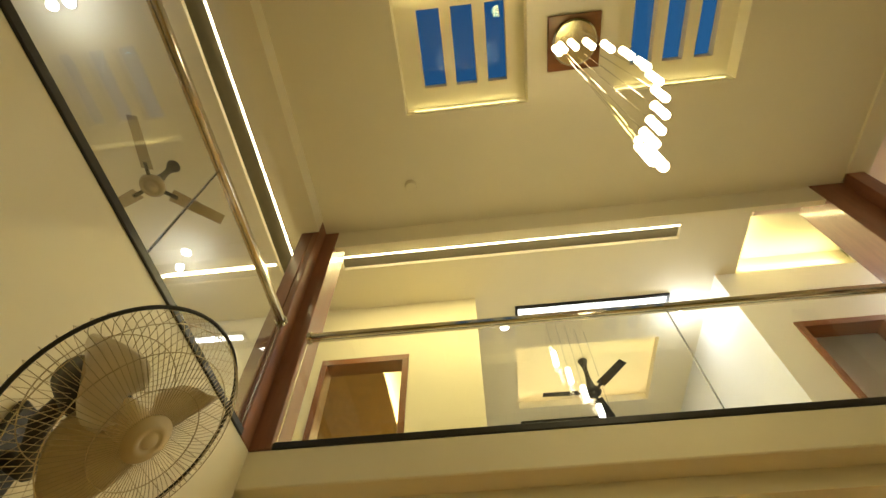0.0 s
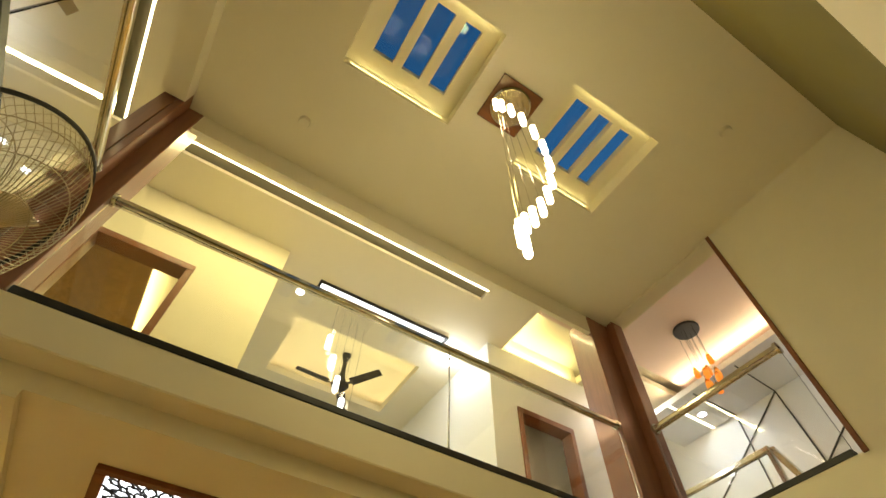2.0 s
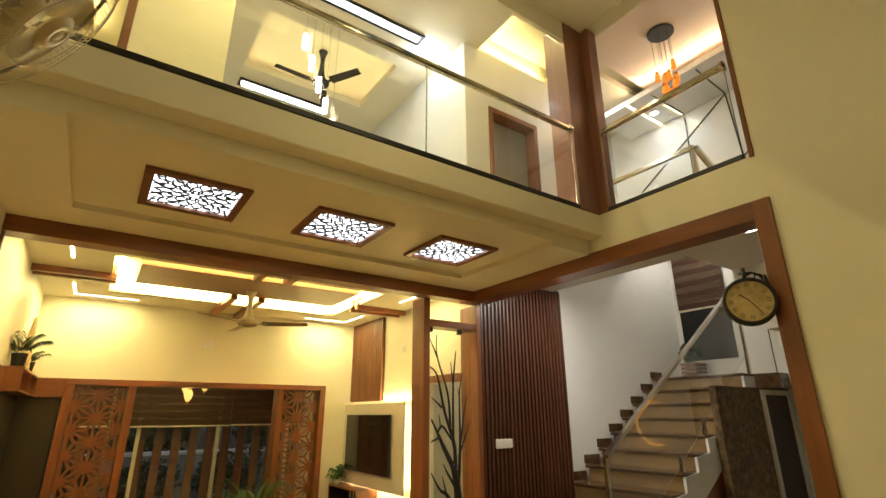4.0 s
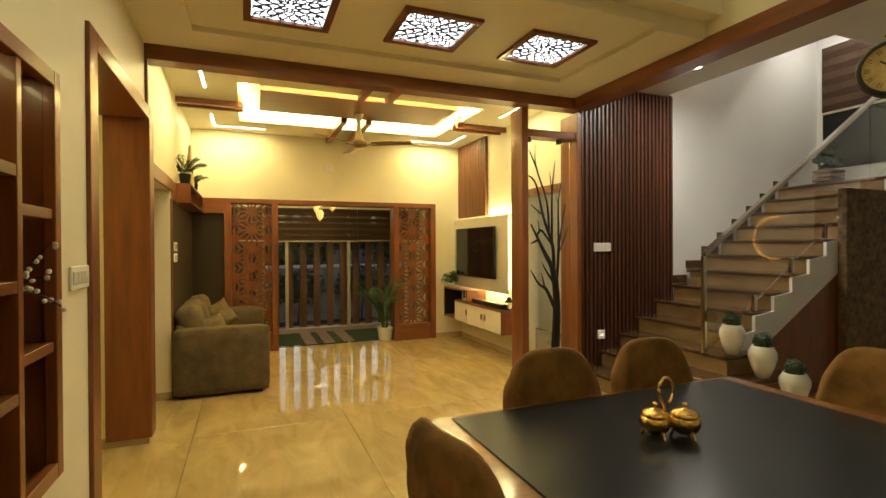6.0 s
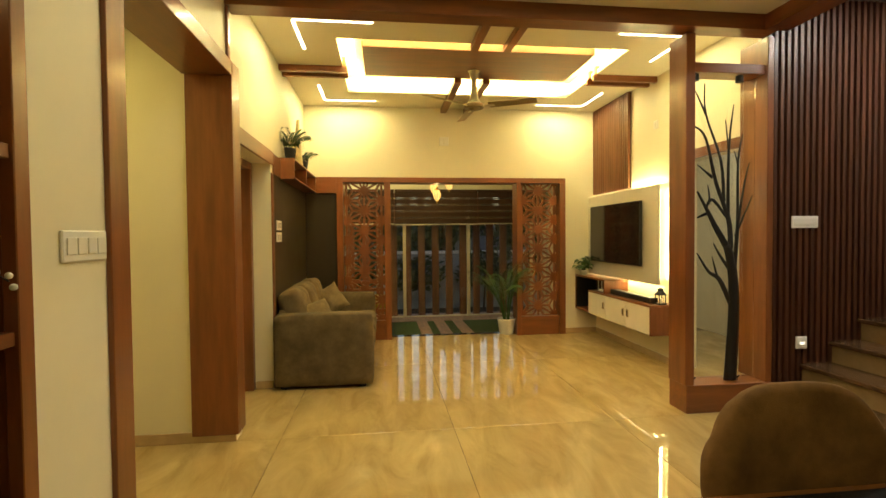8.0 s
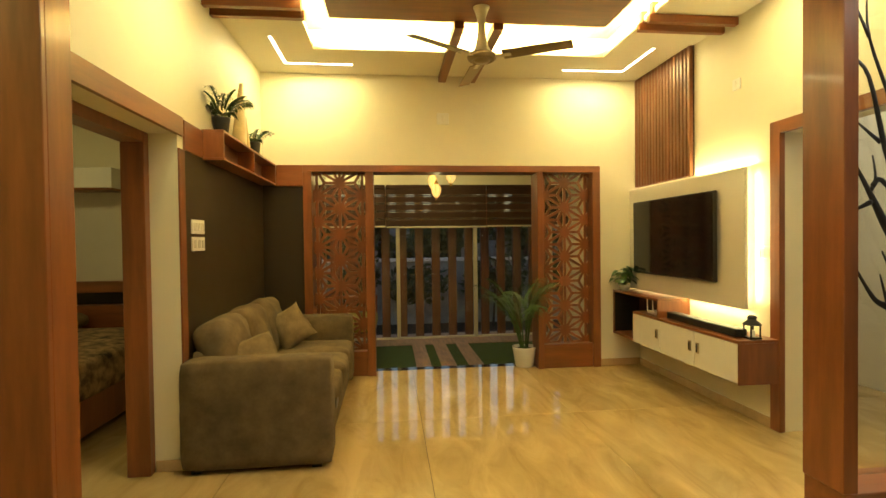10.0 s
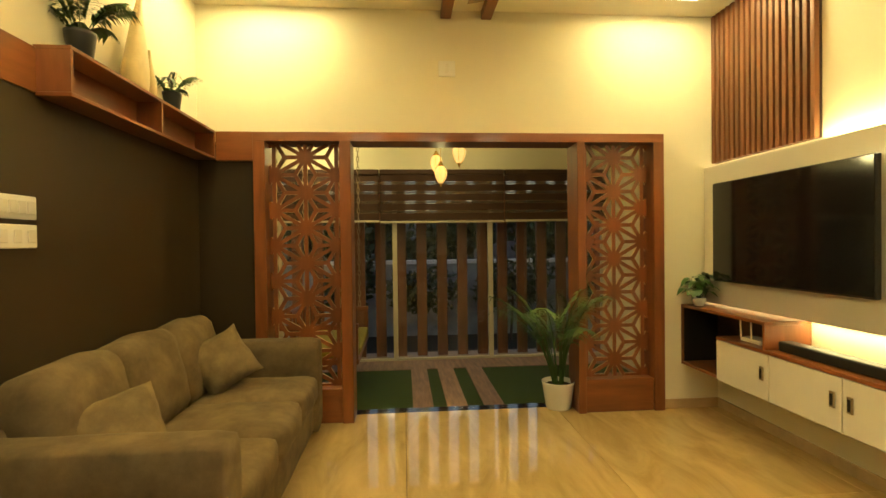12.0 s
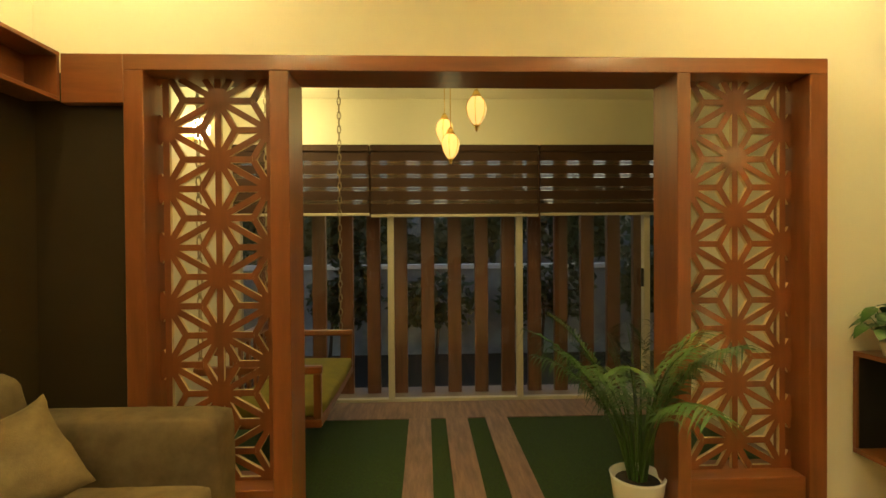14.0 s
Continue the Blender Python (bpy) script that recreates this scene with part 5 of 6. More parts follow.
for k, (a, b) in enumerate(((5.89, 6.39), (6.394, 6.895), (6.90, 7.40))):
    d = part("door", B(3.264, 3.284, a, b, CZ0 + 0.004, CZ1 - 0.004, bevel=0.003), LACQUER, t, "white lacquered door")
    y = (b - 0.05, a + 0.05, a + 0.05)[k]
    part("handle", B(3.252, 3.264, y - 0.016, y + 0.016, 0.475, 0.56, bevel=0.003), FANMETAL, d, "bronze recessed pull")
    part("handle_slot", B(3.249, 3.253, y - 0.008, y + 0.008, 0.487, 0.548, bevel=0.001), BLACK, d)
# open box at the far end, and the raised shelf
part("open_shelf", B(3.265, XR - 0.001, 7.40, CB1, 0.362, 0.385, bevel=0.002), TEAKY, t)
part("open_side", B(3.265, XR - 0.001, CB1 - 0.022, CB1, 0.385, 0.82, bevel=0.002), TEAK, t)
part("open_lining", B(3.275, XR - 0.021, CB1 - 0.026, CB1 - 0.0225, 0.387, 0.812), BLACK, t, "black inner lining")
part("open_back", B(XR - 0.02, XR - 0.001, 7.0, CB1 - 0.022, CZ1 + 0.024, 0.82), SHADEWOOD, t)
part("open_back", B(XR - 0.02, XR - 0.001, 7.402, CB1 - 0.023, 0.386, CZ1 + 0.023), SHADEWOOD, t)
part("raised_shelf", B(3.265, XR - 0.001, 6.93, CB1, 0.82, 0.842, bevel=0.002), TEAKY, t)
part("shelf_end", B(3.265, XR - 0.001, 6.93, 6.95, CZ1 + 0.022, 0.82, bevel=0.002), TEAK, t)
t = thing("soundbar", (3.38, 6.45, CZ1 + 0.022), "long black soundbar on the cabinet", "soundbar")
part("body", B(3.33, 3.42, 5.99, 6.90, CZ1 + 0.023, CZ1 + 0.085, bevel=0.01, seg=2), BLACK, t)
part("trim", B(3.42, 3.425, 6.0, 6.89, CZ1 + 0.03, CZ1 + 0.078), BLACKGLOSS, t)
t = thing("wifi_router", (3.38, 7.15, CZ1 + 0.022), "white router with two antennas in the shelf", "router")
part("body", B(3.33, 3.44, 7.05, 7.24, CZ1 + 0.023, CZ1 + 0.05, bevel=0.006, seg=2), PLASTIC, t)
for y in (7.13, 7.23):
    part("antenna", tube(bmesh.new(), [(3.33, y, CZ1 + 0.045), (3.328, y + 0.004, CZ1 + 0.19)], [0.006, 0.005], 6), PLASTIC, t)
t = thing("black_lantern", (3.42, 5.945, CZ1 + 0.022), "small black metal candle lantern on the cabinet", "lantern")
lx, ly, lz = 3.42, 5.945, CZ1 + 0.023
part("base", B(lx - 0.045, lx + 0.045, ly - 0.045, ly + 0.045, lz, lz + 0.014, bevel=0.003), BLACK, t)
for a in (-1, 1):
    for b in (-1, 1):
        part("post", B(lx + a * 0.036 - 0.004, lx + a * 0.036 + 0.004, ly + b * 0.036 - 0.004, ly + b * 0.036 + 0.004, lz + 0.014, lz + 0.10), BLACK, t)
part("roof", lathe(bmesh.new(), [(0.062, 0.10), (0.06, 0.108), (0.03, 0.135), (0.028, 0.15), (0.034, 0.155), (0.02, 0.17), (0, 0.172)], lx, ly, lz, 20), BLACK, t, smooth=True)
part("candle", lathe(bmesh.new(), [(0, 0.014), (0.02, 0.014), (0.02, 0.06), (0, 0.062)], lx, ly, lz, 14), PLASTIC, t)


def blade_leaf(bm, p, d, ln, wd, droop, side):
    """One narrow leaf from p along d, bending down."""
    d = Vector(d).normalized()
    s = d.cross(Vector((0, 0, 1)))
    s = s.normalized() if s.length > 1e-3 else Vector((1, 0, 0))
    pts = []
    for k in range(5):
        u = k / 4
        c = Vector(p) + d * ln * u + Vector((0, 0, -droop * u * u * ln))
        w = wd * math.sin(math.pi * (0.12 + 0.88 * u) ** 0.8)
        pts.append((bm.verts.new(c - s * w), bm.verts.new(c + s * w + Vector((0, 0, side * w * 0.5)))))
    for a, b in zip(pts, pts[1:]):
        bm.faces.new((a[0], a[1], b[1], b[0]))


def palm(name, x, y, z, potmat, pr, ph, n, ln, lean, label, leafw, seed, group="", narrow=0.042, close=1.0, bend=0.10, sag=0.028, bare=4):
    r = random.Random(seed)
    t = thing(name, (x, y, z), label, "potted plant", group)
    part("pot", lathe(bmesh.new(), [(0, 0), (pr * 0.72, 0), (pr * 0.78, 0.01), (pr, ph - 0.015), (pr * 1.03, ph), (pr * 0.95, ph), (pr * 0.9, ph - 0.03), (0, ph - 0.035)], x, y, z, 32), potmat, t, smooth=True)
    part("soil", lathe(bmesh.new(), [(pr * 0.9, ph - 0.033), (pr * 0.5, ph - 0.022), (0, ph - 0.02)], x, y, z, 20), SOIL, t)
    for k in range(n):
        a = 2 * math.pi * (k / n + r.uniform(-0.05, 0.05))
        tilt = lean * r.uniform(0.2, 1.0)
        ca, sa = math.cos(a) * (close if math.cos(a) > 0 else 1.0), math.sin(a)
        L = ln * r.uniform(0.65, 1.05)
        bm = bmesh.new()
        p, d = Vector((x + pr * 0.3 * math.cos(a), y + pr * 0.3 * math.sin(a), z + ph - 0.03)), Vector((ca * math.sin(tilt), sa * math.sin(tilt), math.cos(tilt)))
        pts = [p]
        for j in range(9):
            d = (d + Vector((ca * bend, sa * bend, -0.02 - sag * j)) * (0.5 + tilt)).normalized()
            pts.append(pts[-1] + d * L / 9)
        tube(bm, pts, [0.005 * (1 - 0.08 * j) * ln / 0.8 for j in range(10)], 5)
        for j in range(bare, 10):
            f = (pts[j] - pts[j - 1]).normalized()
            sd = f.cross(Vector((0, 0, 1))).normalized()
            for s in (-1, 1):
                for h in (0.0, 0.2, 0.4, 0.6, 0.8):
                    q = pts[j - 1].lerp(pts[j], h)
                    e = f * 0.75 + sd * s * 0.9 + Vector((0, 0, 0.12))
                    blade_leaf(bm, q, e, leafw * (1.15 - 0.09 * abs(j - 6)) * r.uniform(0.85, 1.1), leafw * narrow, r.uniform(0.4, 1.0), s)
        part("frond", bm, LEAF, t)
    return t


palm("areca_palm", 2.285, 7.97, 0.0, POTWHITE, 0.13, 0.22, 24, 1.0, 0.27, "green areca palm in a white round pot", 0.135, 11, narrow=0.031, close=0.35, bend=0.11, sag=0.034, bare=5)
palm("shelf_palm", -0.405, 6.42, 2.205, POTBLACK, 0.062, 0.125, 12, 0.28, 0.4, "small green palm in a black pot on the shelf", 0.062, 12, "shelf plants", 0.10)
palm("shelf_palm", -0.405, 7.30, 2.205, POTBLACK, 0.055, 0.12, 8, 0.22, 0.4, "small pale green palm in a black pot on the shelf", 0.055, 13, "shelf plants", 0.10)
t = thing("pothos_plant", (3.34, 7.72, 0.842), "leafy green plant in a small white pot on the cabinet", "potted plant")
part("pot", lathe(bmesh.new(), [(0, 0), (0.035, 0), (0.05, 0.05), (0.048, 0.065), (0.042, 0.06), (0, 0.055)], 3.34, 7.72, 0.843, 24), POTWHITE, t, smooth=True)
r = random.Random(21)
for k in range(46):
    bm = bmesh.new()
    a, el = r.uniform(0, 6.28), r.uniform(0.0, 1.4)
    c = Vector((3.34, 7.72, 0.955)) + Vector((math.cos(a) * math.cos(el), math.sin(a) * math.cos(el), math.sin(el) * 1.25)) * r.uniform(0.055, 0.125)
    c.x = min(c.x, 3.43)
    c.y = min(c.y, 7.80)
    tube(bm, [(3.34, 7.72, 0.895), tuple(c)], 0.0018, 4)
    blade_leaf(bm, c, (math.cos(a), math.sin(a), r.uniform(-0.5, 0.5)), r.uniform(0.06, 0.085), 0.031, r.uniform(0.3, 0.9), 0.5)
    part("leaf", bm, LEAF, t)

# ---- long shelf over the sofa ----
t = thing("wall_shelf", (XL, 7.0, 2.0), "red-brown wooden box shelf along the wall", "shelf")
part("top", B(XL, -0.33, 6.235, YF - 0.052, 2.185, 2.203, bevel=0.002), TEAKY, t)
part("bottom", B(XL, -0.33, 6.235, YF - 0.052, 1.99, 2.008, bevel=0.002), TEAKY, t)
part("back", B(XL, XL + 0.012, 5.925, YF - 0.052, 2.002, 2.19), TEAKY, t)
for y in (6.243, 7.01, YF - 0.061):
    part("divider", B(XL + 0.012, -0.331, y - 0.008, y + 0.008, 2.008, 2.185), TEAK, t)
t = thing("horn_sculpture", (-0.41, 6.95, 2.203), "tall cream horn shaped sculpture on the shelf", "sculpture")
bm = bmesh.new()
for base, tip, h, wd, th in ((6.87, 6.915, 0.54, 0.125, 0.05), (7.035, 7.0, 0.28, 0.055, 0.035)):
    rings = []
    for k in range(17):
        u = k / 16
        w = wd * (1 - u) ** 0.95 * (1 + 0.9 * u * (1 - u)) * (0.86 + 0.14 * min(1, u * 5)) + 0.006
        c = base + (tip - base) * u + 0.03 * math.sin(math.pi * u) * (1 - u) + 0.02 * u ** 3
        d = th * (1 - 0.8 * u) + 0.004
        rings.append([bm.verts.new((-0.405 + d * math.cos(q) * (1 - 0.35 * math.sin(q)), c + w * math.sin(q), 2.203 + h * u)) for q in [2 * math.pi * e / 14 for e in range(14)]])
    for a, b in zip(rings, rings[1:]):
        for e in range(14):
            bm.faces.new((a[e], a[(e + 1) % 14], b[(e + 1) % 14], b[e]))
    bm.faces.new(rings[0][::-1])
    bm.faces.new(rings[-1])
bmesh.ops.recalc_face_normals(bm, faces=bm.faces)
part("body", bm, SCULPT, t, smooth=True)

# ---- sofa ----
t = thing("sofa", (0.0, 6.7, 0), "taupe suede three seat sofa with square arms", "sofa")
SF0, SF1 = 5.72, 7.74
part("base", P(XL + 0.03, 0.40, SF0 + 0.15, SF1 - 0.15, 0.05, 0.30, r=0.02, puff=0.004, wrinkle=0.003), SUEDE, t, smooth=True)
part("arm", P(XL + 0.02, 0.44, SF0, SF0 + 0.21, 0.03, 0.69, r=0.035, puff=0.006, wrinkle=0.004, seed=1), SUEDE, t, smooth=True)
part("arm", P(XL + 0.02, 0.43, SF1 - 0.21, SF1, 0.03, 0.68, r=0.035, puff=0.006, wrinkle=0.004, seed=2), SUEDE, t, smooth=True)
part("back_frame", P(XL + 0.02, XL + 0.20, SF0 + 0.20, SF1 - 0.20, 0.05, 0.72, r=0.03, puff=0.004, wrinkle=0.003), SUEDE, t, smooth=True)
W = (SF1 - SF0 - 0.44) / 3
for k in range(3):
    y = SF0 + 0.22 + W * k
    part("seat_cushion", P(-0.22, 0.435, y + 0.003, y + W - 0.003, 0.28, 0.455, r=0.045, puff=0.02, wrinkle=0.007, seed=k + 3), SUEDE, t, smooth=True)
    bm = P(-0.12, 0.10, -W / 2 + 0.003, W / 2 - 0.003, 0, 0.46, r=0.06, puff=0.03, wrinkle=0.01, seed=k + 8)
    part("back_cushion", turned(bm, Matrix.Translation((-0.26, y + W / 2, 0.425)) @ Matrix.Rotation(radians(-13), 4, 'Y')), SUEDE, t, smooth=True)
bm = bmesh.new()
bmesh.ops.create_uvsphere(bm, u_segments=16, v_segments=10, radius=1.0, matrix=Matrix.Translation((0.437, SF0 + 0.33, 0.335)) @ Matrix.Diagonal((0.008, 0.085, 0.06, 1)))
part("side_pocket", bm, BLACK, t, "dark oval pocket on the seat front", smooth=True)
for x in (XL + 0.1, 0.34):
    for y in (SF0 + 0.08, SF1 - 0.08):
        part("foot", B(x - 0.03, x + 0.03, y - 0.03, y + 0.03, 0, 0.035), BLACK, t)


def throw_pillow(x, y, z, rz, lean, s, seed, roll):
    t = thing("throw_pillow", (x, y, z), "taupe square throw pillow leaning on the sofa", "pillow", "pillows on the sofa")
    bm = bmesh.new()
    bmesh.ops.create_cube(bm, size=2.0)
    bmesh.ops.subdivide_edges(bm, edges=bm.edges[:], cuts=11, use_grid_fill=True)
    m = Matrix.Translation((x, y, z)) @ Euler((0, radians(lean), radians(rz))).to_matrix().to_4x4() @ Matrix.Rotation(radians(roll), 4, 'X')
    for v in bm.verts:
        u, w = v.co.y, v.co.z
        k = (1 - 0.09 * (1 - u * u)) if abs(w) > abs(u) else 1
        th = 0.075 * ((1 - u ** 4) * (1 - w ** 4)) ** 0.6 + 0.006
        p = Vector((v.co.x * th, u * s * (1 - 0.07 * (1 - w * w)), w * s * (1 - 0.07 * (1 - u * u))))
        p += noise.noise_vector(p * 10 + Vector((seed, 0, 0))) * 0.008 + noise.noise_vector(Vector((p.x, p.y * 8, p.z * 30 + seed))) * 0.006
        v.co = m @ p
    part("cover", bm, CUSHION, t, smooth=True)


throw_pillow(-0.11, 6.12, 0.60, -58, -30, 0.175, 1, 14)
throw_pillow(-0.095, 7.22, 0.64, -62, -24, 0.175, 5, 27)

# ---- sit-out ----
setting("artificial_grass", B(-0.4, 3.5, 8.12, 9.62, -0.10, -0.082), TURF, "dark green artificial grass on the sit-out", "grass")
for k, x in enumerate((1.105, 1.405, 1.73)):
    t = thing("plank_strip", (x + 0.1, 8.8, -0.082), "grey-brown wooden plank tile laid in the grass", "plank", "planks in the grass")
    part("plank", B(x, x + 0.18, 8.12, 9.62, -0.082, -0.072, bevel=0.002), PLANK, t)
setting("sitout_border", B(-0.4, 3.5, 9.62, 10.05, -0.10, -0.075), PLANK)
t = setting("window_sitout", B(-0.5, 3.62, 10.09, 10.15, -0.12, -0.06, bevel=0.003), ALU, "cream framed sliding glass doors of the sit-out", "window")
for x in (-0.45, 0.931, 2.118, 3.31, 3.57):
    o = new("mullion", mesh("mullion", B(x - 0.028, x + 0.028, 10.085, 10.155, -0.06, 2.20, bevel=0.003), ALU))
    o.parent = t
for a, b in ((-0.42, 0.903), (0.959, 2.09), (2.146, 3.282)):
    o = unshadowed(new("pane", mesh("pane", B(a, b, 10.115, 10.121, -0.06, 2.20), GLASS)))
    o.parent = t
o = new("latch", mesh("latch", B(3.25, 3.27, 10.06, 10.09, 0.95, 1.12, bevel=0.004), BLACK))
o.parent = t


def striped_blind(x0, x1, zb):
    t = thing("striped_blind", ((x0 + x1) / 2, 10.03, zb), "brown zebra roller blind half lowered over the glass", "blind", "sit-out blinds")
    part("head_box", B(x0, x1, 10.0, 10.07, 2.19, 2.25, bevel=0.006), BLINDDARK, t)
    z, k = 2.19, 0
    while z > zb + 0.03:
        h = 0.083 if k % 2 == 0 else 0.034
        part("band", B(x0, x1, 10.03, 10.034, max(zb + 0.02, z - h) + 0.001, z - 0.001), BLINDDARK if k % 2 == 0 else BLINDMID, t)
        z -= h
        k += 1
    part("bottom_bar", B(x0, x1, 10.022, 10.042, zb, zb + 0.025, bevel=0.004), ALU, t, "cream bottom bar")


striped_blind(-0.46, 0.748, 1.615)
striped_blind(0.762, 2.28, 1.602)
striped_blind(2.294, 3.58, 1.61)
t = thing("blind_chain", (2.287, 10.0, 1.0), "fine brown pull cord of the blind", "cord")
part("cord", tube(bmesh.new(), [(2.287, 10.0, 2.2), (2.287, 10.0, 1.0)], 0.004, 5), BLINDDARK, t)
# vertical wooden fins outside the glass
for k in range(16):
    x = -0.315 + k * 0.264
    t = thing("wooden_fin", (x, 10.42, -0.45), "tall brown wooden fin outside the glass doors", "fin", "fins outside the glass")
    part("fin", B(x - 0.065, x + 0.065, 10.40, 10.46, -0.45, 2.6, bevel=0.004), FINWOOD, t)
setting("fin_ledge", B(-0.8, 4.2, 10.36, 10.50, -0.45, -0.14), PLASTER)
GARDENWALL = material("garden_wall_render", (0.33, 0.35, 0.38), 0.8, vary=0.15, scale=2, bump=0.05)
setting("garden_wall", B(-20, 24, 13.6, 13.8, -0.45, 0.95), GARDENWALL, "low grey garden wall outside", "wall")
setting("garden_coping", B(-20, 24, 13.55, 13.85, 0.95, 1.02), WHITE)
r = random.Random(30)
for k in range(9):
    x = -5 + k * 1.6
    t = thing("garden_shrub", (x, 13.0, -0.45), "dark green leafy garden shrub before the wall", "shrub", "garden shrubs")
    part("stems", tube(bmesh.new(), [(x, 13.0, -0.45), (x + 0.05, 13.0, 0.3), (x, 13.0, 0.7)], [0.03, 0.02, 0.01], 6), SHADEWOOD, t)
    bm = bmesh.new()
    for q in range(4):
        clump(bm, (x + r.uniform(-0.5, 0.5), 13.0 + r.uniform(-0.2, 0.2), 0.35 + r.uniform(0, 0.55)), r.uniform(0.28, 0.45), 260, 0.10, r)
    part("leaves", bm, LEAFDARK, t)
setting("neighbour_wall", B(-40, 44, 24, 24.3, -0.45, 2.6), GARDENWALL, "grey neighbouring wall in the distance", "wall")
for k in range(14):
    x = -18 + k * 3.0
    t = thing("far_tree", (x, 21.5, -0.45), "dark garden tree seen through the glass", "tree", "far trees")
    part("trunk", tube(bmesh.new(), [(x, 21.5, -0.45), (x + 0.1, 21.5, 1.2), (x, 21.5, 2.6)], [0.12, 0.09, 0.05], 8), SHADEWOOD, t)
    bm = bmesh.new()
    for q in range(9):
        clump(bm, (x + r.uniform(-1.3, 1.3), 21.5 + r.uniform(-0.6, 0.6), 1.9 + r.uniform(-0.9, 1.0)), r.uniform(0.6, 0.95), 170, 0.26, r)
    part("crown", bm, LEAFDARK, t)


def pendant(x, y, z, ztop):
    t = thing("glass_pendant", (x, y, ztop), "small ribbed glass pendant lamp with a glowing bulb", "pendant lamp", "sit-out pendants")
    part("cord", tube(bmesh.new(), [(x, y, ztop), (x, y, z + 0.13)], 0.003, 5), BRASS, t)
    part("cap", lathe(bmesh.new(), [(0, 0.14), (0.012, 0.14), (0.03, 0.105), (0.034, 0.09), (0, 0.088)], x, y, z, 18), BRASS, t, smooth=True)
    bm = lathe(bmesh.new(), [(0.034, 0.09), (0.055, 0.06), (0.064, 0.02), (0.055, -0.03), (0.034, -0.07), (0.016, -0.09)], x, y, z, 36)
    for v in bm.verts:
        d = Vector((v.co.x - x, v.co.y - y, 0))
        if d.length > 0.02:
            f = 1 + 0.05 * math.cos(9 * math.atan2(d.y, d.x)) + 0.03 * math.sin(v.co.z * 220)
            v.co.x, v.co.y = x + d.x * f, y + d.y * f
    unshadowed(part("shade", bm, PENDANTGLASS, t, "ribbed glowing glass shade", smooth=True))
    for k in range(6):
        c, s = math.cos(math.pi * k / 3 + 0.3), math.sin(math.pi * k / 3 + 0.3)
        part("rib", tube(bmesh.new(), [(x + q * c, y + q * s, z + h) for q, h in ((0.036, 0.09), (0.060, 0.06), (0.070, 0.02), (0.060, -0.03), (0.038, -0.07), (0.018, -0.09))], 0.0022, 5), BRASS, t)
    part("finial", lathe(bmesh.new(), [(0.017, -0.088), (0.02, -0.095), (0.008, -0.11), (0.01, -0.12), (0, -0.135)], x, y, z, 14), BRASS, t, smooth=True)


PENDANTGLASS = glow("lit_ribbed_glass", (1.0, 0.70, 0.22), 0.9)
pendant(1.44, 9.22, 2.075, 2.68)
pendant(1.40, 9.30, 2.20, 2.68)
pendant(1.585, 8.77, 2.215, 2.68)
t = thing("wall_lamp", (-0.5, 9.3, 2.2), "bright frosted wall lamp beside the swing", "wall lamp")
part("bracket", B(-0.5, -0.44, 9.27, 9.33, 2.12, 2.16, bevel=0.004), BRASS, t)
part("globe", lathe(bmesh.new(), [(0, 0.1), (0.05, 0.08), (0.062, 0.03), (0.05, -0.03), (0.03, -0.05), (0, -0.05)], -0.40, 9.3, 2.2, 20), BULBGLOW, t, smooth=True)
# hanging bench
t = thing("swing_bench", (0.25, 9.3, 0.25), "wooden swing bench with an olive cushion on chains", "swing")
part("seat_frame", B(0.02, 0.62, 8.55, 9.85, 0.26, 0.31, bevel=0.006), TEAKY, t)
part("cushion", P(0.06, 0.62, 8.58, 9.82, 0.31, 0.40, r=0.03, puff=0.012, wrinkle=0.004), material("olive_cushion", (0.20, 0.17, 0.02), 0.9, vary=0.08, scale=8, bump=0.04), t, "olive cushion", smooth=True)
for y in (8.56, 9.80):
    part("arm", B(-0.14, 0.62, y, y + 0.05, 0.58, 0.63, bevel=0.008), TEAKH, t)
    for x in (0.02, 0.57):
        part("arm_post", B(x, x + 0.045, y + 0.002, y + 0.047, 0.31, 0.58, bevel=0.004), TEAK, t)
part("back_rail", B(-0.02, 0.03, 8.56, 9.85, 0.70, 0.76, bevel=0.006), TEAKY, t)
for k in range(9):
    part("back_slat", B(-0.005, 0.015, 8.62 + k * 0.145, 8.66 + k * 0.145, 0.31, 0.70), TEAK, t)
for x, y in ((0.52, 9.82), (-0.1, 9.82), (0.46, 8.58), (-0.1, 8.58)):
    bm = bmesh.new()
    z = 0.63
    k = 0
    while z < 2.64:
        a = Vector((0, 1, 0)) if k % 2 else Vector((1, 0, 0))
        tube(bm, [Vector((x, y, z + 0.03)) + a * 0.014 * math.cos(q) + Vector((0, 0, 0.036)) * math.sin(q) for q in [2 * math.pi * j / 8 for j in range(8)]], 0.0055, 4, True)
        z += 0.06
        k += 1
    part("chain", bm, FANMETAL, t, "steel link chain")

# ---- bedroom seen through the door ----
t = thing("bed", (-2.2, 6.9, 0), "bed with a patterned brown cover in the bedroom", "bed")
part("frame", B(-3.1, -1.35, 5.95, 7.88, 0.05, 0.32, bevel=0.01), TEAK, t)
part("mattress", P(-3.12, -1.33, 5.93, 7.86, 0.30, 0.60, r=0.05, puff=0.02), material("patterned_bedcover", (0.30, 0.19, 0.09), 0.9, vary=0.3, scale=10, bump=0.05), t, smooth=True)
t = thing("bed_headboard_shelf", (-2.3, 8.0, 0), "red-brown headboard with a dark niche against the bedroom wall", "headboard")
part("board", B(-3.19, -0.9, 7.90, 8.045, 0, 0.80, bevel=0.006), TEAKH, t)
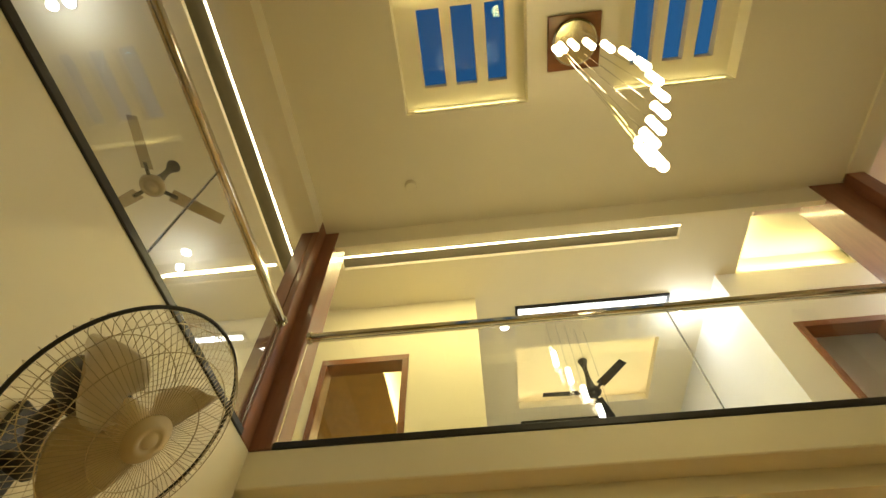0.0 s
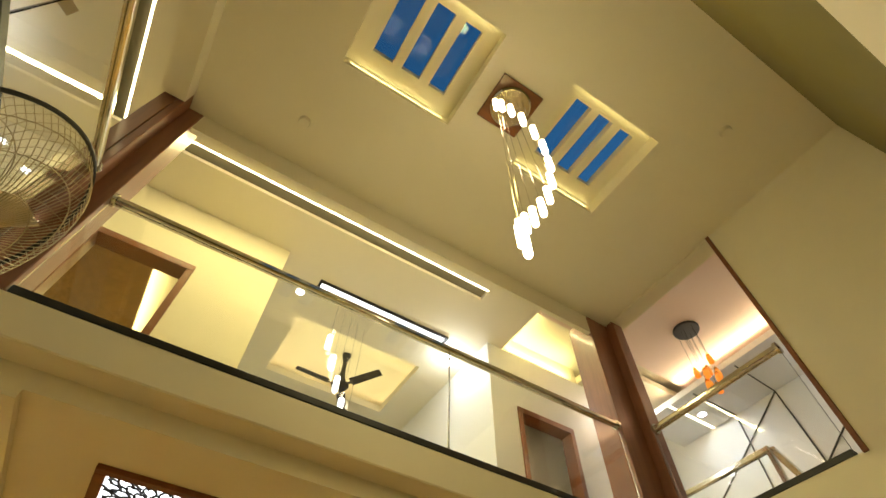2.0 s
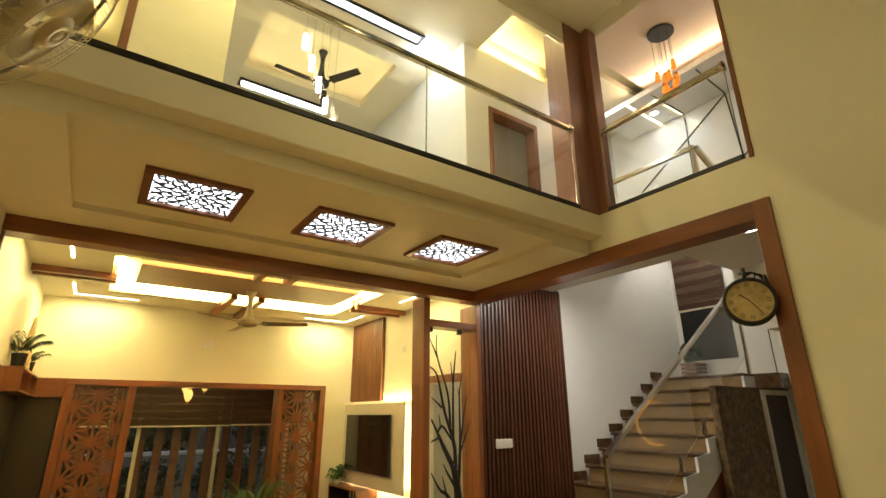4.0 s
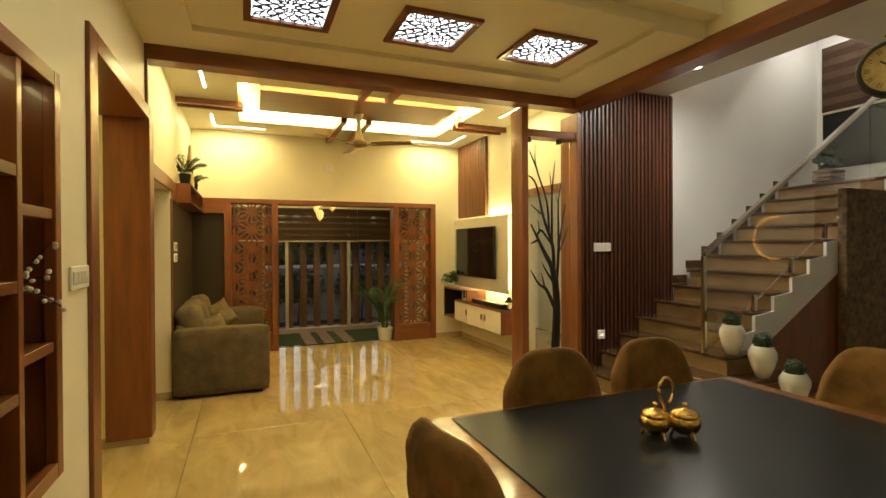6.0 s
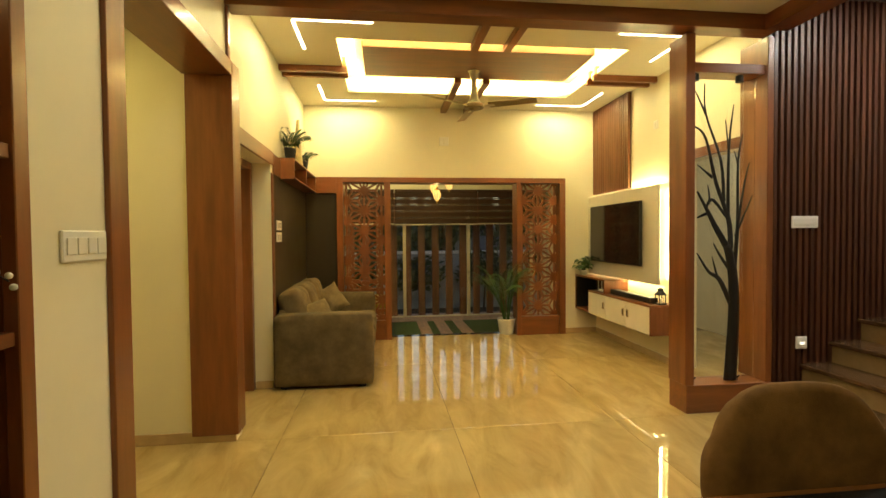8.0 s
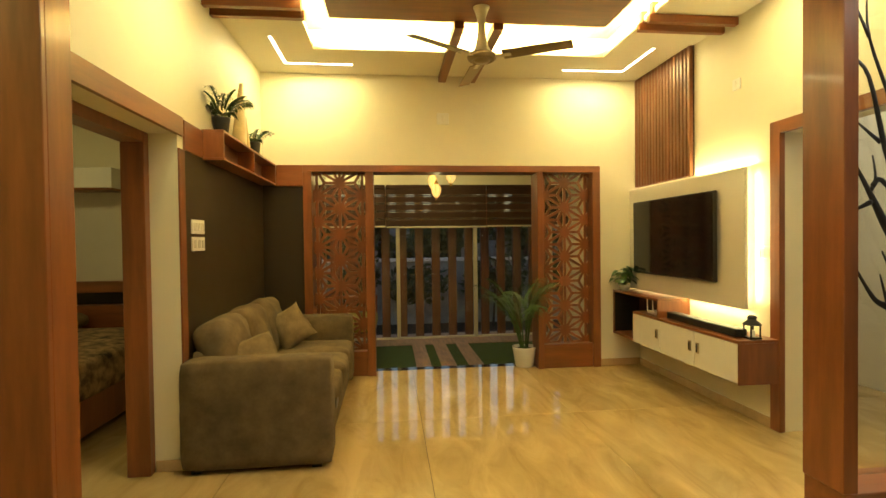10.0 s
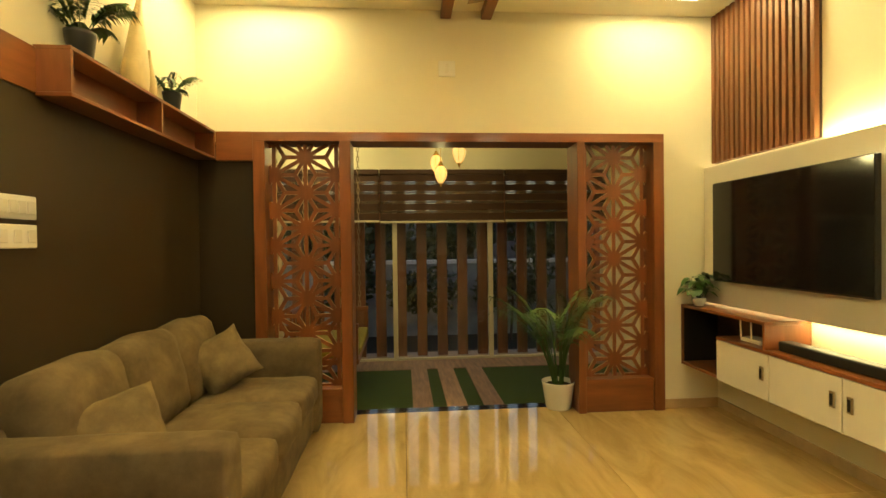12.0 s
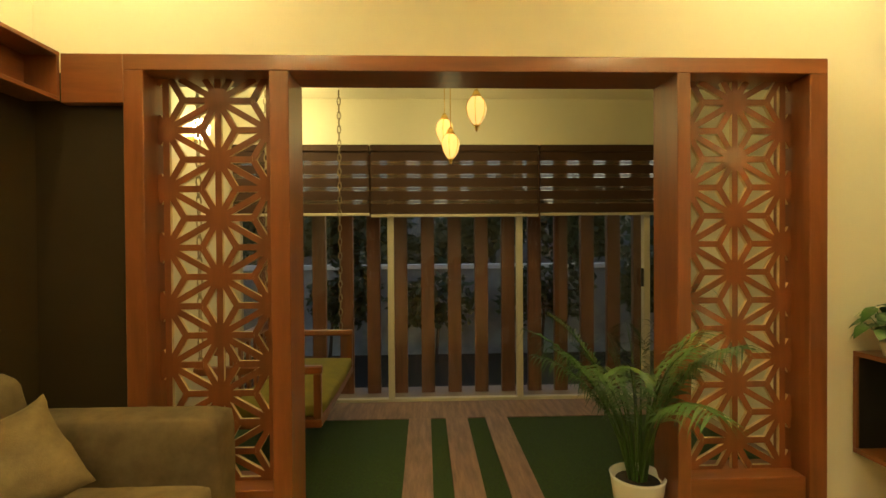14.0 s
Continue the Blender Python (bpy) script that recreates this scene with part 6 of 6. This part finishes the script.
part("niche_back", B(-3.19, -0.9, 8.02, 8.045, 0.80, 0.93), BLACK, t)
part("top", B(-3.19, -0.9, 7.90, 8.045, 0.93, 1.04, bevel=0.004), TEAKH, t)
t = thing("overhead_cupboard", (-2.3, 7.9, 1.95), "cream overhead box with a red-brown edge in the bedroom", "cupboard")
part("body", B(-3.0, -1.9, 7.80, 8.048, 1.97, 2.17, bevel=0.003), LACQUER, t)
part("edge", B(-3.0, -1.9, 7.79, 8.048, 1.945, 1.969, bevel=0.003), TEAKH, t)
setting("bedroom_panel", B(-3.19, -0.8, 8.035, 8.049, 1.04, 1.945), BOARD, "grey textured panel over the bed", "wall panel")
t = thing("bed_pillow", (-2.2, 7.7, 0.6), "brown patterned pillow on the bed", "pillow")
part("cover", P(-2.75, -2.15, 7.45, 7.85, 0.605, 0.74, r=0.06, puff=0.03), CUSHION, t, smooth=True)

# ---- upper storey ----


def balustrade(name, horizontal, fixed, a, b, z, label, splits):
    t = thing(name, ((a + b) / 2, fixed, z) if horizontal else (fixed, (a + b) / 2, z), label, "railing", "gallery railings")
    c = [a] + splits + [b]
    for p, q in zip(c, c[1:]):
        g = B(p + 0.004, q - 0.004, fixed + 0.02, fixed + 0.032, z + 0.02, z + 0.72) if horizontal else B(fixed + 0.02, fixed + 0.032, p + 0.004, q - 0.004, z + 0.02, z + 0.72)
        unshadowed(part("pane", g, GLASS, t, "clear glass panel"))
    part("shoe", B(a, b, fixed - 0.004, fixed + 0.05, z - 0.012, z + 0.025, bevel=0.003) if horizontal else B(fixed - 0.004, fixed + 0.05, a, b, z - 0.012, z + 0.025, bevel=0.003), BLACK, t, "dark metal base channel")
    part("handrail", B(a, b, fixed + 0.0, fixed + 0.055, z + 0.72, z + 0.765, bevel=0.012, seg=2) if horizontal else B(fixed + 0.0, fixed + 0.055, a, b, z + 0.72, z + 0.765, bevel=0.012, seg=2), STEEL, t, "polished steel handrail")
    for e, s in ((a, 1), (b, -1)):
        part("end_flange", turned(lathe(bmesh.new(), [(0, 0), (0.04, 0), (0.04, 0.02), (0, 0.02)], 0, 0, 0, 18), (Matrix.Translation((e, fixed + 0.027, z + 0.742)) @ Matrix.Rotation(radians(90 * s), 4, 'Y')) if horizontal else (Matrix.Translation((fixed + 0.027, e, z + 0.742)) @ Matrix.Rotation(radians(-90 * s), 4, 'X'))), STEEL, t)


balustrade("gallery_railing", True, Y1, XW + 0.10, XV - 0.24, ZU, "frameless glass gallery railing with a steel handrail", [1.72])
balustrade("hall_railing", False, XV, 1.70, Y1 - 0.09, ZU, "frameless glass hall railing with a steel handrail", [])
balustrade("corridor_railing", False, XW - 0.05, 0.40, Y1 - 0.12, ZU, "frameless glass corridor railing with a steel handrail", [1.75])
# wooden corner pillars of the gallery
PILLAR = material("plum_brown_laminate", (0.26, 0.105, 0.058), 0.4, vary=0.08, scale=3, bump=0.005, stretch=(6, 6, 0.7), coat=0.2)
for nm, x0, x1 in (("pillar_left", XW - 0.14, XW + 0.165), ("pillar_right", XV - 0.47, XV + 0.10)):
    w = bmesh.new()
    if nm == "pillar_left":
        box(w, XW - 0.05, XW + 0.095, Y1 - 0.006, Y1 + 0.20, ZU - 0.01, ZV - 0.001, 0.004)
        box(w, XW - 0.14, XW - 0.052, Y1 - 0.12, Y1 + 0.20, ZU - 0.01, ZV - 0.001, 0.004)
        box(w, XW - 0.05, XW - 0.006, Y1 - 0.12, Y1 - 0.007, ZU - 0.01, ZV - 0.001, 0.004)
    else:
        box(w, XV - 0.24, XV - 0.001, Y1 - 0.006, Y1 + 0.24, ZU - 0.01, ZV - 0.001, 0.004)
        box(w, XV, XV + 0.12, Y1 - 0.09, Y1 + 0.24, ZU - 0.01, ZV - 0.001, 0.004)
    setting(nm, w, PILLAR, "plum-brown laminated corner pillar of the gallery", "pillar")
wood("hall_opening_trim", XV - 0.012, XV + 0.17, 1.63, 1.66, ZU - 0.02, 5.56, label="thin brown trim of the upper opening")


def upper_door(x0, x1, y, ztop, label, ajar):
    t = thing("upper_door", ((x0 + x1) / 2, y, ZU), label, "door", "upper doors")
    part("frame", B(x0, x0 + 0.06, y - 0.02, y + 0.15, ZU, ztop - 0.07, bevel=0.003), TEAK, t)
    part("frame", B(x1 - 0.06, x1, y - 0.02, y + 0.15, ZU, ztop - 0.07, bevel=0.003), TEAK, t)
    part("frame", B(x0, x1, y - 0.02, y + 0.15, ztop - 0.07, ztop, bevel=0.003), TEAKH, t)
    if ajar:
        part("leaf", turned(B(0, x1 - x0 - 0.13, 0, 0.04, ZU + 0.01, ztop - 0.08, bevel=0.003), Matrix.Translation((x0 + 0.06, y + 0.11, 0)) @ Matrix.Rotation(radians(ajar), 4, 'Z')), LIGHTWOOD, t, "brown wooden door leaf standing ajar")


upper_door(-0.93, -0.06, 4.42, 5.42, "brown wooden door frame open to the upper bedroom", 0)
t = thing("bedroom_ceiling_board", (-1.05, 6.05, ZT), "light brown wooden ceiling board in the upper bedroom", "ceiling panel")
part("board", B(-2.4, -0.55, 4.9, 6.6, ZT - 0.15, ZT - 0.10, bevel=0.004), LIGHTWOOD, t)
part("hanger", B(-1.2, -0.9, 5.9, 6.2, ZT - 0.10, ZT), CEILING, t)
upper_door(3.59, 4.41, 4.40, 5.39, "open brown door frame on the gallery", 0)
area("bedroom_up_light", 0.0, 7.2, 6.17, 0.5, 0.8, 34, SOFT)
area("bedroom_up_cove", -0.58, 5.8, ZT - 0.09, 0.04, 1.5, 12, SOFT, 180)
area("bedroom_up_cove", -1.3, 6.57, ZT - 0.09, 1.4, 0.04, 12, SOFT, 180)
area("bedroom_up_light", 4.6, 6.6, 6.1, 0.6, 0.6, 16, SOFT)
ceiling_fan(4.93, 5.8, ZT, 5.75, BLACK, BLACK, 20, 0.6, "dark ceiling fan in the upper bedroom")
ceiling_fan(1.95, 5.84, ZT + 0.23, 5.93, BLACK, BLACK, 62, 0.6, "dark ceiling fan in the upper lounge")
ceiling_fan(-2.03, 2.51, ZT, 5.80, BLACK, FANMETAL, 40, 0.62, "dark ceiling fan over the side corridor")
# troughs, panels and strips
for nm, a in (("trough_strip", (TRX0 + 0.01, TRX1 - 0.01, 3.703, 3.719, ZT + 0.001, ZT + 0.014)), ("trough_strip", (-1.232, -1.216, 1.12, 3.85, ZT + 0.032, ZT + 0.044)),
              ("corridor_bar", (-2.65, -1.42, 3.70, 3.725, ZT - 0.004, ZT + 0.001)), ("hall_bar", (5.75, 6.6, 3.86, 3.885, 5.945, 5.951))):
    tt = thing("strip_light", ((a[0] + a[1]) / 2, (a[2] + a[3]) / 2, a[5]), "warm white linear strip light in the upper ceiling", "strip light", "upper strip lights")
    part("strip", B(*a), STRIP, tt)
# dark sheets added above the strips to keep the channels dim
setting("trough_sheet_gallery", B(TRX0 + 0.002, TRX1 - 0.002, 3.702, 3.868, ZT + 0.045, ZT + 0.06), CHANNELDARK, "dark grey sheet added in the ceiling light channel", "light channel")
setting("trough_sheet_corridor", B(-1.388, -1.202, 1.102, 3.868, ZT + 0.045, ZT + 0.06), CHANNELDARK, "dark grey sheet added in the ceiling light channel", "light channel")
for x0, x1, y in ((1.08, 2.79, 4.68), (1.10, 2.32, 6.76)):
    tt = thing("linear_panel_light", ((x0 + x1) / 2, y, ZT), "long patterned white ceiling light in a dark frame", "ceiling light", "linear panel lights")
    part("diffuser", B(x0 + 0.03, x1 - 0.03, y - 0.06, y + 0.06, ZT - 0.012, ZT - 0.004), PANEL, tt)
    for a in ((x0, x1, y - 0.09, y - 0.06), (x0, x1, y + 0.06, y + 0.09), (x0, x0 + 0.03, y - 0.06, y + 0.06), (x1 - 0.03, x1, y - 0.06, y + 0.06)):
        part("frame", B(*a, ZT - 0.025, ZT - 0.001), BLACK, tt)
    for k in range(int((x1 - x0) / 0.045)):
        part("rib", B(x0 + 0.045 + k * 0.045, x0 + 0.053 + k * 0.045, y - 0.06, y + 0.06, ZT - 0.016, ZT - 0.0125), BLACK, tt)
tt = thing("tray_led", (1.93, 5.84, ZT + 0.1), "warm light strip round the upper lounge ceiling tray", "strip light")
for a in ((1.02, 2.83, 6.43, 6.45), (1.02, 2.83, 5.22, 5.24), (1.03, 1.05, 5.24, 6.43), (2.80, 2.82, 5.24, 6.43)):
    part("strip", B(*a, ZT + 0.101, ZT + 0.11), COVE, tt)
# discs at (7.2, 4.1) and (5.35, 4.2) go with the added stair lamps
for x, y, z in ((-2.3, 3.45, ZT), (-2.25, 1.1, ZT), (2.95, 4.85, ZT), (0.95, 4.9, ZT), (6.23, 3.75, 5.95), (6.2, 2.0, 5.95), (7.2, 4.1, 4.6), (5.35, 4.2, ZT), (4.395, 3.894, 3.28), (4.6, 2.2, 3.28)):
    tt = thing("downlight", (x, y, z), "round white recessed downlight", "downlight", "downlights")
    part("lens", lathe(bmesh.new(), [(0, -0.004), (0.047, -0.004), (0.048, 0.0), (0, 0.0)], x, y, z, 18), DOWN, tt)
    part("ring", lathe(bmesh.new(), [(0.048, -0.002), (0.049, -0.007), (0.06, -0.006), (0.062, 0.0)], x, y, z, 24), LACQUER, tt)
# stacked tube lamp of the lounge
t = thing("tube_chandelier", (1.5, 5.3, ZT), "staggered row of glowing glass tubes in the lounge", "chandelier")
for k in range(5):
    x, y, z = 1.42 + 0.11 * k, 4.86 + 0.05 * k, 5.62 - 0.20 * k
    part("tube", lathe(bmesh.new(), [(0, 0.09), (0.028, 0.09), (0.03, 0.08), (0.03, -0.08), (0.028, -0.09), (0, -0.09)], x, y, z, 14), PANEL, t, smooth=True)
    part("cord", tube(bmesh.new(), [(x, y, ZT), (x, y, z + 0.09)], 0.0015, 4), BLACK, t)
# amber cluster of the hall
t = thing("amber_cluster_pendant", (5.09, 2.9, ZT - 0.03), "cluster of amber glass globes under a black disc", "pendant lamp")
part("disc", lathe(bmesh.new(), [(0, -0.03), (0.145, -0.03), (0.152, -0.02), (0.152, 0), (0, 0)], 5.09, 2.9, ZT - 0.031, 32), BLACK, t)
r = random.Random(4)
for k in range(9):
    a, rr = 2.4 * k, 0.05 + 0.011 * k
    x, y, z = 5.15 + rr * math.cos(a), 2.93 + rr * math.sin(a), 5.38 + 0.035 * k + r.uniform(-0.03, 0.03)
    part("cord", tube(bmesh.new(), [(5.09 + rr * math.cos(a), 2.9 + rr * math.sin(a), ZT - 0.06), (x, y, z + 0.06)], 0.0022, 4), BLACK, t)
    g = part("globe", lathe(bmesh.new(), [(0, 0.05), (0.018, 0.048), (0.031, 0.025), (0.033, -0.01), (0.030, -0.038), (0.031, -0.045)], x, y, z, 18), AMBERGLOW, t, "amber glass globe", smooth=True)
    part("cap", lathe(bmesh.new(), [(0, 0.085), (0.016, 0.085), (0.024, 0.058), (0, 0.057)], x, y, z, 12), BRASS, g)
# line decor and inner rail of the upper hall
t = thing("line_decor", (6.61, 3.2, 4.6), "thin black lines across the white hall ceiling and wall", "wall decor")
for a, b in (((6.612, 3.52, 5.94), (6.612, 3.55, 4.6)), ((6.612, 2.93, 5.94), (6.612, 2.88, 4.95)), ((6.612, 2.93, 5.94), (6.612, 4.35, 5.0)), ((6.612, 2.88, 4.95), (6.612, 2.45, 5.25))):
    part("line", bar(bmesh.new(), a, b, 0.014, 0.014, up=(1, 0, 0)), BLACK, t)
for a, b in (((5.8, 3.525, 5.943), (6.61, 3.52, 5.943)), ((5.8, 2.89, 5.943), (6.61, 2.93, 5.943))):
    part("line", bar(bmesh.new(), a, b, 0.014, 0.012), BLACK, t)
t = thing("upper_stair_railing", (4.67, 3.0, ZU), "glass railing with a steel handrail round the stairwell", "railing")
part("handrail", B(4.645, 4.695, 2.56, 4.38, ZU + 0.88, ZU + 0.93, bevel=0.008), STEEL, t)
unshadowed(part("pane", B(4.665, 4.675, 2.6, 4.38, ZU + 0.02, ZU + 0.88), GLASS, t))
part("post", B(4.65, 4.69, 2.56, 2.6, ZU, ZU + 0.88, bevel=0.004), STEEL, t)
part("handrail", bar(bmesh.new(), (4.69, 2.56, ZU + 0.905), (5.3, 2.62, ZU + 0.72), 0.05, 0.045), STEEL, t)

# ---- floor tiles ----
TW, TL = 1.222, 1.83
for i in range(-2, 7):
    for j in range(-4, 3):
        x0, y0 = 1.04 + i * TW - TW, 4.65 + j * TL
        x1, y1 = x0 + TW, y0 + TL
        x0, x1, y0, y1 = max(x0, -3.2), min(x1, 8.6), max(y0, -2.6), min(y1, 7.99)
        if x1 - x0 > 0.05 and y1 - y0 > 0.05:
            me = mesh("tile", B(x0 + 0.0015 - x0, x1 - 0.0015 - x0, 0.0015, y1 - y0 - 0.0015, -0.008, 0.0, bevel=0.0012), MARBLE)
            o = piece("tile", me, floor, (x0, y0, 0))
